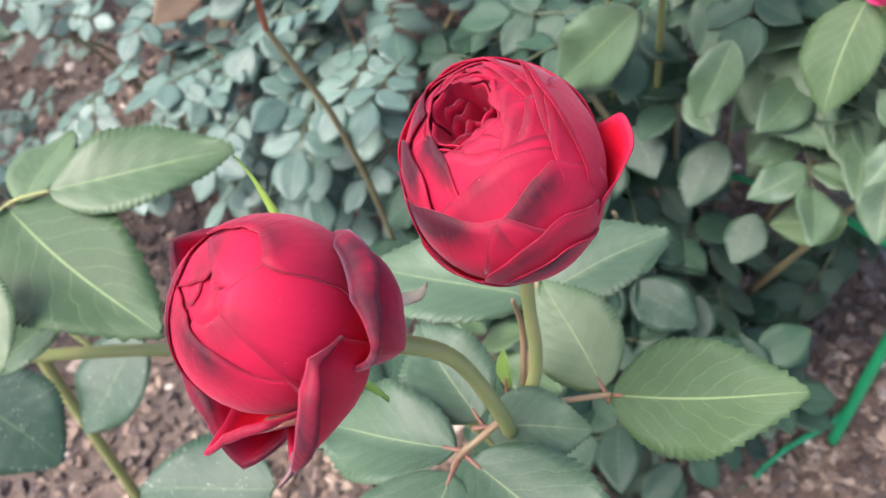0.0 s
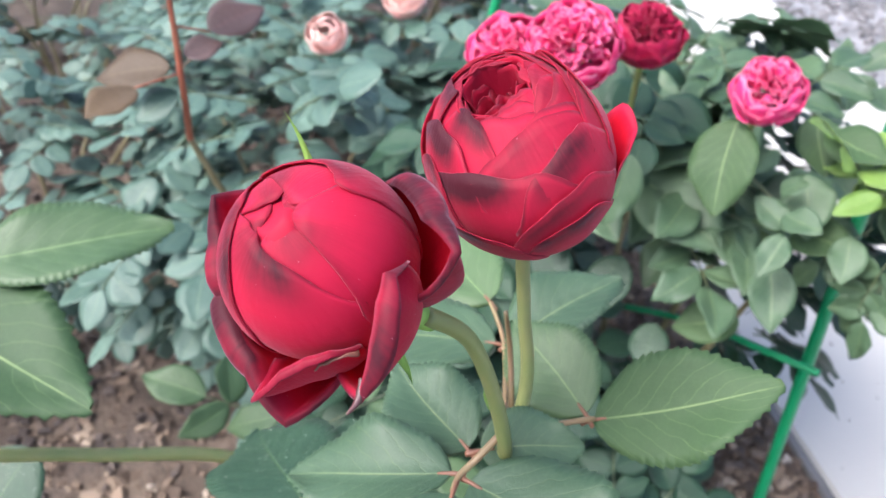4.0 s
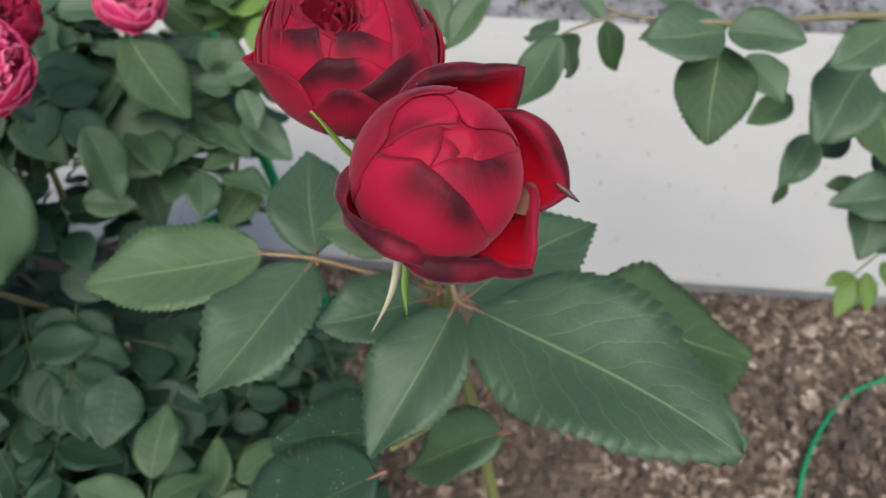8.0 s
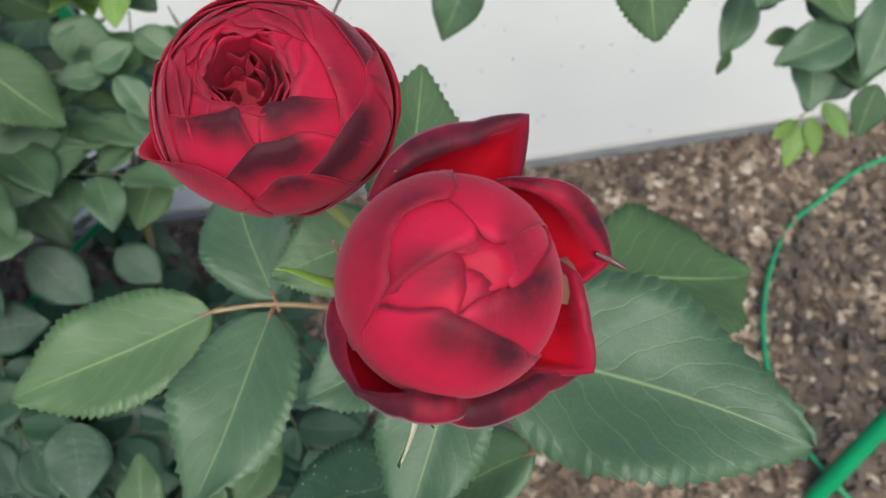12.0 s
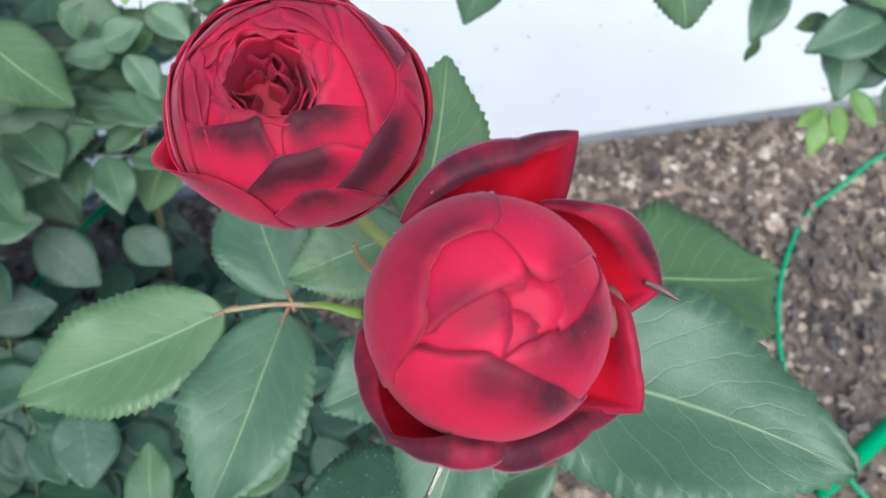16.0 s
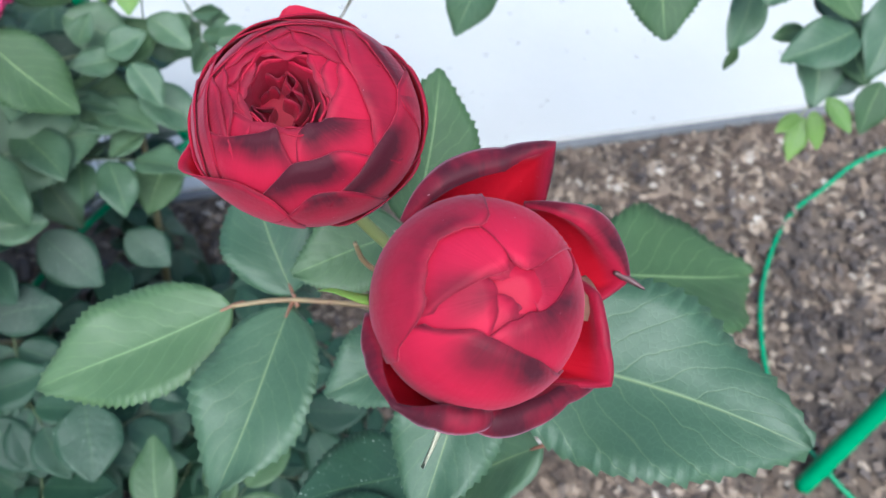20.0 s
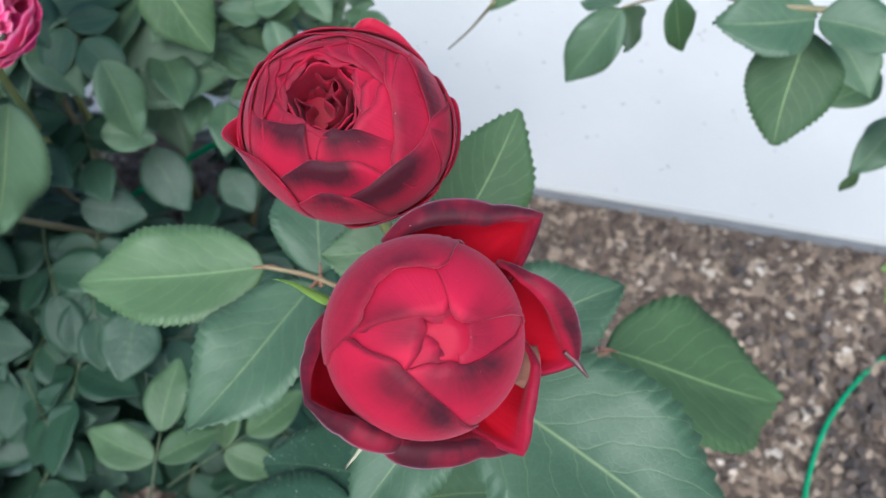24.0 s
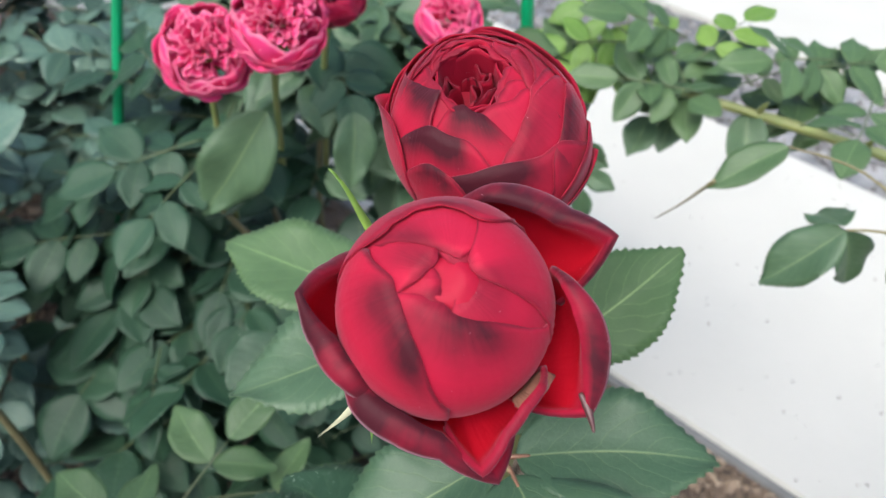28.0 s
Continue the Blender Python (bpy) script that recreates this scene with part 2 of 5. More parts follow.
JOINT_RED = stem_material("red_leaf_joint", (0.17, 0.050, 0.036), (0.18, 0.10, 0.05))
STEM_BROWN = stem_material("old_cane", (0.12, 0.11, 0.05), (0.20, 0.17, 0.09))
STEM_CRIMSON = stem_material("crimson_cane", (0.22, 0.045, 0.03), (0.30, 0.12, 0.06))
SEPAL = stem_material("sepal_green", (0.17, 0.36, 0.05), (0.30, 0.48, 0.11))
WITHERED = stem_material("withered_petal", (0.045, 0.018, 0.020), (0.09, 0.035, 0.035))
SEPAL_DRY = stem_material("dry_sepal", (0.34, 0.35, 0.20), (0.58, 0.57, 0.44))

GREEN_PLASTIC, nt, p = material("green_plastic", 0.38)
g1 = noise_tex(nt, 30.0)
nt.links.new(mix(nt, g1.outputs["Fac"], (0.004, 0.17, 0.065), (0.008, 0.25, 0.10)), p.inputs["Base Color"])
bump(nt, p, noise_tex(nt, 300.0).outputs["Fac"], 0.15, 0.0004)

SOIL, nt, p = material("garden_soil", 0.95)
s1, s2, s3 = noise_tex(nt, 7.0, 5.0), noise_tex(nt, 70.0, 6.0, 0.7), noise_tex(nt, 320.0, 3.0)
sc = ramp(nt, s1.outputs["Fac"], [(0.36, (0.050, 0.040, 0.036)), (0.52, (0.11, 0.083, 0.062)), (0.68, (0.22, 0.17, 0.125))])
sc = mix(nt, maths(nt, "MULTIPLY_ADD", s2.outputs["Fac"], 1.8, -0.55, clamp=True), sc.outputs["Color"], (0.03, 0.022, 0.018), "MIX")
sc = mix(nt, maths(nt, "MULTIPLY_ADD", s3.outputs["Fac"], 1.6, -0.7, clamp=True), sc, (0.30, 0.23, 0.17))
nt.links.new(sc, p.inputs["Base Color"])
bump(nt, p, maths(nt, "ADD", s2.outputs["Fac"], maths(nt, "MULTIPLY", s3.outputs["Fac"], 0.4)), 0.9, 0.012)


def chip_material(name, stops):
    m, nt, p = material(name, 0.9)
    g = nt.nodes.new("ShaderNodeNewGeometry")
    r = ramp(nt, g.outputs["Random Per Island"], stops)
    n = noise_tex(nt, 160.0, 4.0)
    c = mix(nt, maths(nt, "MULTIPLY", n.outputs["Fac"], 0.55), r.outputs["Color"], (0.10, 0.07, 0.05))
    nt.links.new(c, p.inputs["Base Color"])
    bump(nt, p, n.outputs["Fac"], 0.5, 0.002)
    return m


CHIPS = chip_material("bark_chips", [(0.0, (0.024, 0.017, 0.012)), (0.35, (0.070, 0.048, 0.033)), (0.72, (0.19, 0.140, 0.098)), (0.95, (0.34, 0.27, 0.20)), (1.0, (0.50, 0.45, 0.38))])
CLODS = chip_material("soil_clods", [(0.0, (0.03, 0.026, 0.026)), (0.6, (0.075, 0.062, 0.056)), (1.0, (0.17, 0.13, 0.10))])
GRAVEL = chip_material("grey_gravel", [(0.0, (0.09, 0.094, 0.10)), (0.6, (0.18, 0.183, 0.193)), (1.0, (0.30, 0.30, 0.31))])

PATH_WHITE, nt, p = material("white_concrete", 0.75)
w1, w2, w3 = noise_tex(nt, 3.0, 5.0), noise_tex(nt, 45.0, 5.0), noise_tex(nt, 260.0, 2.0)
wc = mix(nt, w1.outputs["Fac"], (0.352, 0.347, 0.322), (0.438, 0.432, 0.400))
wc = mix(nt, maths(nt, "MULTIPLY_ADD", w2.outputs["Fac"], 3.0, -1.9, clamp=True), wc, (0.365, 0.365, 0.342))
wc = mix(nt, maths(nt, "MULTIPLY_ADD", w3.outputs["Fac"], 9.0, -6.6, clamp=True), wc, (0.28, 0.27, 0.25))
nt.links.new(wc, p.inputs["Base Color"])
bump(nt, p, w2.outputs["Fac"], 0.25, 0.003)

EDGE_GREY, nt, p = material("grey_concrete", 0.85)
e1, e2 = noise_tex(nt, 14.0, 6.0), noise_tex(nt, 130.0, 4.0)
nt.links.new(mix(nt, e1.outputs["Fac"], (0.075, 0.075, 0.077), (0.19, 0.19, 0.188)), p.inputs["Base Color"])
bump(nt, p, e2.outputs["Fac"], 0.5, 0.004)

ROAD_GREY, nt, p = material("rough_grey_stone", 0.9)
e1, e2 = noise_tex(nt, 9.0, 7.0, 0.65), noise_tex(nt, 60.0, 5.0)
rc = ramp(nt, e1.outputs["Fac"], [(0.35, (0.11, 0.115, 0.125)), (0.5, (0.19, 0.195, 0.205)), (0.66, (0.30, 0.30, 0.31))])
nt.links.new(rc.outputs["Color"], p.inputs["Base Color"])
bump(nt, p, maths(nt, "ADD", e1.outputs["Fac"], e2.outputs["Fac"]), 0.8, 0.02)


# ---- mesh helpers ----
def mesh_of(name, verts, faces, mat, smooth=True, uvs=None, margin=None):
    me = bpy.data.meshes.new(name)
    me.from_pydata([tuple(v) for v in verts], [], faces)
    me.materials.append(mat)
    if smooth:
        me.polygons.foreach_set("use_smooth", [True] * len(me.polygons))
    if uvs is not None:
        layer = me.uv_layers.new(name="UVMap")
        flat = np.array(uvs, dtype=np.float32)
        idx = np.empty(len(me.loops), dtype=np.int32)
        me.loops.foreach_get("vertex_index", idx)
        layer.data.foreach_set("uv", flat[idx].ravel())
    if margin is not None:
        a = me.attributes.new("margin", "FLOAT_COLOR", "POINT")
        cols = np.zeros((len(me.vertices), 4), dtype=np.float32)
        cols[:, :3] = np.array(margin, dtype=np.float32)
        cols[:, 3] = 1.0
        a.data.foreach_set("color", cols.ravel())
    me.update()
    return me


def child(name, me, parent, m=None, label=""):
    ob = new(name, me)
    ob.parent = parent
    if m is not None:
        ob.matrix_basis = m
    if label:
        ob["label"] = label
    return ob


def empty(name, place, label, category, group=""):
    ob = new(name)
    ob.location = place
    ob.empty_display_size = 0.02
    return tagged(ob, label, category, group)


def tube(name, points, radii, mat, sides=10, steps=6, cap=True, knobs=0.0, seed=0):
    """A smooth tapered tube along points; knobs swells it at uneven nodes."""
    pts = [Vector(q) for q in points]
    if isinstance(radii, (int, float)):
        radii = [radii] * len(pts)
    path, rad = [], []
    for i in range(len(pts) - 1):
        p0, p1, p2, p3 = pts[max(i - 1, 0)], pts[i], pts[i + 1], pts[min(i + 2, len(pts) - 1)]
        for s in range(steps):
            t = s / steps
            path.append(0.5 * ((2 * p1) + (p2 - p0) * t + (2 * p0 - 5 * p1 + 4 * p2 - p3) * t * t + (3 * p1 - p0 - 3 * p2 + p3) * t ** 3))
            rad.append(radii[i] * (1 - t) + radii[i + 1] * t)
    path.append(pts[-1])
    rad.append(radii[-1])
    rng = random.Random(seed)
    verts, faces = [], []
    ref = Vector((0.31, 0.17, 0.93))
    for i, q in enumerate(path):
        d = (path[min(i + 1, len(path) - 1)] - path[max(i - 1, 0)]).normalized()
        a = d.cross(ref)
        if a.length < 0.05:
            a = d.cross(Vector((1, 0, 0)))
        a.normalize()
        b = d.cross(a)
        r = rad[i] * (1 + knobs * (rng.random() - 0.3))
        for k in range(sides):
            w = 2 * math.pi * k / sides
            verts.append(q + (a * math.cos(w) + b * math.sin(w)) * r)
    for i in range(len(path) - 1):
        for k in range(sides):
            k2 = (k + 1) % sides
            faces.append((i * sides + k, i * sides + k2, (i + 1) * sides + k2, (i + 1) * sides + k))
    if cap:
        faces.append(tuple(range(sides))[::-1])
        faces.append(tuple((len(path) - 1) * sides + k for k in range(sides)))
    return mesh_of(name, verts, faces, mat)


def leaf_mesh(name, mat, aspect=0.62, fold=0.25, droop=0.25, wave=0.05, teeth=20, rows=3, seed=0, thick=0.006, widest=0.42):
    """A serrated rose leaflet of length 1 along +x, blade up +z, from its base at the origin."""
    rng = random.Random(seed)
    ns = teeth * 3
    cols = [-1 + 2 * k / (2 * rows) for k in range(2 * rows + 1)]
    ph = [rng.uniform(0, 6.28) for _ in range(4)]
    top, uvs = [], []
    for i in range(ns + 1):
        v = i / ns
        s = v ** (math.log(0.5) / math.log(widest))
        half = 0.5 * aspect * (math.sin(math.pi * s) ** 0.66)
        if v > 0.58:
            half *= 1 - 0.36 * ((v - 0.58) / 0.42) ** 1.3
        tooth = 0.0
        if 0 < i < ns:
            if i % 3 == 1:
                size = 0.5 + rng.random()
            tooth = (-0.004, 0.002, 0.0105)[i % 3] * (size if i > 1 else 1.0)
        for c in cols:
            w = abs(c)
            h = half * w
            jut = tooth if w > 0.99 and half > 0.02 else 0.0
            x = v + 0.75 * max(0.0, jut)
            x += 0.10 * w * w * half
            z = fold * h - droop * v * v * 0.5 - 0.35 * fold * h * w
            z += wave * 0.6 * math.sin(ph[0] + 9 * v + (2 if c > 0 else 0)) * w * w * 0.5
            z += wave * 0.12 * math.sin(ph[1] + 17 * v) * w ** 3
            z += 0.003 * math.sin(16 * v * math.pi - 9 * w) * w * (1 - w) * 4
            y = math.copysign(h + jut, c) + 0.04 * math.sin(ph[2] + 3 * v) * v
            top.append((x, y, z))
            uvs.append((0.5 + 0.5 * c, v))
    n = len(cols)
    faces = []
    for i in range(ns):
        for k in range(n - 1):
            a = i * n + k
            faces.append((a, a + n, a + n + 1, a + 1))
    verts = list(top)
    off = len(top)
    verts += [(x, y, z - thick) for x, y, z in top]
    uvs = uvs + uvs
    faces += [tuple(off + q for q in f[::-1]) for f in faces]
    for i in range(ns):
        a, b = i * n, (i + 1) * n
        faces.append((a, a + off, b + off, b))
        a, b = i * n + n - 1, (i + 1) * n + n - 1
        faces.append((b, b + off, a + off, a))
    return mesh_of(name, verts, faces, mat, True, uvs)


def leaf_pose(base, tip, up, twist=0.0):
    """The pose that lays a leaf of length 1 from base to tip, its upper face towards up."""
    b, t = Vector(base), Vector(tip)
    x = (t - b)
    length = x.length
    x.normalize()
    z = Vector(up) - x * x.dot(Vector(up))
    z.normalize()
    y = z.cross(x)
    m = Matrix((x, y, z)).transposed().to_4x4()
    m = Matrix.Translation(b) @ m @ pose(0, 0, 0, twist)
    return m @ Matrix.Scale(length, 4)


NEAR_LEAVES = [leaf_mesh("leaflet", LEAF, 0.62 + 0.05 * math.sin(k * 2.1), 0.30 + 0.08 * (k % 3), 0.14 + 0.05 * (k % 4), 0.13, 20 + k % 3, 4, 40 + k) for k in range(6)]
NEAR_PALE = [leaf_mesh("leaflet", LEAF_PALE, 0.56 + 0.05 * k, 0.24, 0.2, 0.08, 25, 4, 60 + k) for k in range(2)]
NEAR_SPOT = [leaf_mesh("leaflet", LEAF_SPOT, 0.66 + 0.05 * k, 0.12, 0.2, 0.07, 22, 4, 70 + k) for k in range(3)]
NEAR_DEEP = [leaf_mesh("leaflet", LEAF_DEEP, 0.60 + 0.05 * k, 0.30, 0.18, 0.10, 21, 4, 80 + k) for k in range(2)]
SHADED_LEAVES = [leaf_mesh("leaflet", LEAF_SHADED, 0.66 + 0.04 * k, 0.14 + 0.03 * k, 0.2 + 0.04 * k, 0.06, 14, 3, 90 + k, 0.008) for k in range(4)]
GREY_LEAVES = [leaf_mesh("leaflet", LEAF_GREY, 0.78 + 0.04 * k, 0.10, 0.16, 0.05, 10, 2, 110 + k, 0.008, 0.48) for k in range(3)]
LIME_LEAVES = [leaf_mesh("leaflet", LEAF_LIME, 0.6 + 0.04 * k, 0.12, 0.2, 0.05, 14, 3, 120 + k) for k in range(2)]
COPPER_LEAVES = [leaf_mesh("leaflet", LEAF_COPPER, 0.62 + 0.05 * k, 0.16, 0.2, 0.06, 16, 3, 140 + k) for k in range(2)]
RED_LEAVES = [leaf_mesh("leaflet", LEAF_RED, 0.66 + 0.05 * k, 0.12, 0.2, 0.05, 14, 3, 130 + k) for k in range(2)]


# ---- ground, path and gravel ----
def sheet(name, x0, x1, y0, y1, nx, ny, height, mat):
    verts, faces = [], []
    for j in range(ny + 1):
        for i in range(nx + 1):
            x, y = x0 + (x1 - x0) * i / nx, y0 + (y1 - y0) * j / ny
            verts.append((x, y, height(x, y)))
    for j in range(ny):
        for i in range(nx):
            a = j * (nx + 1) + i
            faces.append((a, a + 1, a + nx + 2, a + nx + 1))
    return mesh_of(name, verts, faces, mat)


EDGE_Y, FAR_Y, WHITE_Z = 0.752, 1.655, 0.03


def soil_height(x, y):
    n = noise.noise(Vector((x * 3.1, y * 3.1, 0.3))) * 0.022 + noise.noise(Vector((x * 11, y * 11, 4.0))) * 0.011
    n += noise.noise(Vector((x * 34, y * 34, 9.0))) * 0.005
    if y > 0.5:
        n *= max(0.0, (0.80 - y) / 0.3)
        n += 0.022 * min(1.0, (y - 0.5) / 0.22)
    far = max(0.0, max(abs(x) - 3, abs(y + 1) - 3))
    return n * max(0.0, 1 - far) - (0.004 if y > 0.6 else 0.0)


ground = new("ground", sheet("ground", -3.2, 3.2, -2.6, EDGE_Y + 0.02, 300, 160, soil_height, SOIL))
tagged(ground, "dark crumbly garden soil of a rose bed", "soil", kind="structure")
outer = []
for name, x0, x1, y0, y1 in (("ground_west", -600, -3.2, -600, 700), ("ground_east", 3.2, 600, -600, 700), ("ground_south", -3.2, 3.2, -600, -2.6), ("ground_north", -3.2, 3.2, 3.4, 700)):
    ob = new(name, sheet(name, x0, x1, y0, y1, 4, 4, lambda x, y: 0.0, SOIL))
    tagged(ob, "bare soil that runs on past the bed", "soil", kind="structure")


def slab(name, x0, x1, y0, y1, z0, z1, mat, bevel=0.004):
    bm = bmesh.new()
    bmesh.ops.create_cube(bm, size=1.0)
    for v in bm.verts:
        v.co = Vector((x0 if v.co.x < 0 else x1, y0 if v.co.y < 0 else y1, z0 if v.co.z < 0 else z1))
    bmesh.ops.bevel(bm, geom=bm.edges[:], offset=bevel, segments=2, affect="EDGES")
    me = bpy.data.meshes.new(name)
    bm.to_mesh(me)
    bm.free()
    me.materials.append(mat)
    return me


pavement = new("pavement", slab("pavement", -12, 12, EDGE_Y + 0.012, FAR_Y, -0.1, WHITE_Z, PATH_WHITE))
tagged(pavement, "white concrete garden path with dirt specks", "path", kind="structure")
kerb = new("kerb", slab("kerb", -12, 12, EDGE_Y - 0.006, EDGE_Y + 0.0115, -0.1, WHITE_Z - 0.003, EDGE_GREY, 0.003))
tagged(kerb, "thin grey concrete edging of the path", "edging", kind="structure")
strip = new("stone_strip", sheet("stone_strip", -12, 12, FAR_Y + 0.001, 2.16, 500, 20, lambda x, y: 0.02 + 0.012 * noise.noise(Vector((x * 9, y * 9, 2))) + 0.008 * noise.noise(Vector((x * 31, y * 31, 7))), ROAD_GREY))
tagged(strip, "rough grey stone strip beside the path", "stone strip", kind="structure")
pavement_2 = new("pavement_far", slab("pavement_far", -12, 12, 2.162, 3.4, -0.1, 0.035, PATH_WHITE))
tagged(pavement_2, "pale concrete paving beyond the stone strip", "path", kind="structure")


def scatter(name, mat, count, region, size, flat, seed, height, spread=None):
    """Many loose pieces, each a rough wedge, in one mesh."""
    rng = random.Random(seed)
    verts, faces = [], []
    x0, x1, y0, y1 = region
    n = 0
    while n < count:
        x, y = rng.uniform(x0, x1), rng.uniform(y0, y1)
        if spread is not None and rng.random() > spread(x, y):
            continue
        n += 1
        s = size * rng.uniform(0.45, 1.5)
        l, w, h = s, s * rng.uniform(0.4, 0.85), s * flat * rng.uniform(0.5, 1.3)
        m = pose(x, y, height(x, y) + h * 0.25, rng.uniform(-32, 32), rng.uniform(-32, 32), rng.uniform(0, 360))
        b = len(verts)
        for sx, sy, sz in ((-1, -1, -1), (1, -1, -1), (1, 1, -1), (-1, 1, -1), (-1, -1, 1), (1, -1, 1), (1, 1, 1), (-1, 1, 1)):
            k = 0.5 * rng.uniform(0.3, 1.15)
            verts.append(m @ Vector((sx * l * k, sy * w * k, sz * h * 0.5)))
        for f in ((0, 3, 2, 1), (4, 5, 6, 7), (0, 1, 5, 4), (1, 2, 6, 5), (2, 3, 7, 6), (3, 0, 4, 7)):
            faces.append(tuple(b + q for q in f))
    return mesh_of(name, verts, faces, mat, False)


def chip_density(x, y):
    n = noise.noise(Vector((x * 4.3 + 5, y * 4.3, 1.7))) + 0.5 * noise.noise(Vector((x * 12, y * 12, 3.0)))
    d = 0.62 + 1.1 * n
    if x > 0:
        d += 0.35
    d -= 0.75 * math.exp(-((x - 0.66) ** 2 + (y - 0.40) ** 2) / 0.035)
    d -= 0.5 * math.exp(-((x - 0.46) ** 2 + (y - 0.20) ** 2) / 0.03)
    return max(0.06, min(1.0, d))


mulch = new("bark_mulch", scatter("bark_mulch", CHIPS, 21000, (-0.5, 1.5, -0.3, EDGE_Y - 0.008), 0.0185, 0.22, 3, soil_height, chip_density))
tagged(mulch, "tan bark chips scattered over dark soil", "bark mulch", kind="stuff")
mulch_far = new("bark_mulch", scatter("bark_mulch", CHIPS, 5500, (-2.2, -0.3, -1.6, EDGE_Y - 0.02), 0.022, 0.3, 4, soil_height, chip_density))
tagged(mulch_far, "tan bark chips thinly spread under the rose bushes", "bark mulch", kind="stuff")
clods = new("soil_clods", scatter("soil_clods", CLODS, 7500, (-1.9, 1.4, -0.9, EDGE_Y - 0.03), 0.016, 0.75, 5, soil_height, lambda x, y: max(0.08, 1.1 - 1.2 * chip_density(x, y))))
tagged(clods, "dark lumps of earth between the bark chips", "soil clods", kind="stuff")
specks = new("path_debris", scatter("path_debris", CLODS, 420, (-1.6, 1.5, EDGE_Y + 0.02, FAR_Y - 0.02), 0.0038, 0.5, 6, lambda x, y: WHITE_Z + 0.0006))
tagged(specks, "small crumbs of soil lying on the white path", "debris", kind="stuff")
stones = new("loose_gravel", scatter("loose_gravel", GRAVEL, 4200, (-2.6, 1.6, FAR_Y + 0.01, 2.15), 0.015, 0.6, 8, lambda x, y: 0.024))
tagged(stones, "grey broken stones along the far side of the path", "gravel", kind="stuff")


# ---- flowers ----
def frame_of(centre, axis, right=(1, 0, 0)):
    z = Vector(axis).normalized()
    x = Vector(right) - z * z.dot(Vector(right))
    x.normalize()
    y = z.cross(x)
    return Matrix.Translation(centre) @ Matrix((x, y, z)).transposed().to_4x4()


def along(values, u):
    """A smooth curve through evenly spaced values, u from 0 to 1."""
    n = len(values) - 1
    x = min(max(u, 0.0), 1.0) * n
    i = min(int(x), n - 1)
    t = x - i
    p0, p1, p2, p3 = values[max(i - 1, 0)], values[i], values[i + 1], values[min(i + 2, n)]
    return 0.5 * (2 * p1 + (p2 - p0) * t + (2 * p0 - 5 * p1 + 4 * p2 - p3) * t * t + (3 * p1 - p0 - 3 * p2 + p3) * t ** 3)


def straight(values, u):
    """Straight lines through evenly spaced values."""
    n = len(values) - 1
    x = min(max(u, 0.0), 1.0) * n
    i = min(int(x), n - 1)
    return values[i] + (values[i + 1] - values[i]) * (x - i)


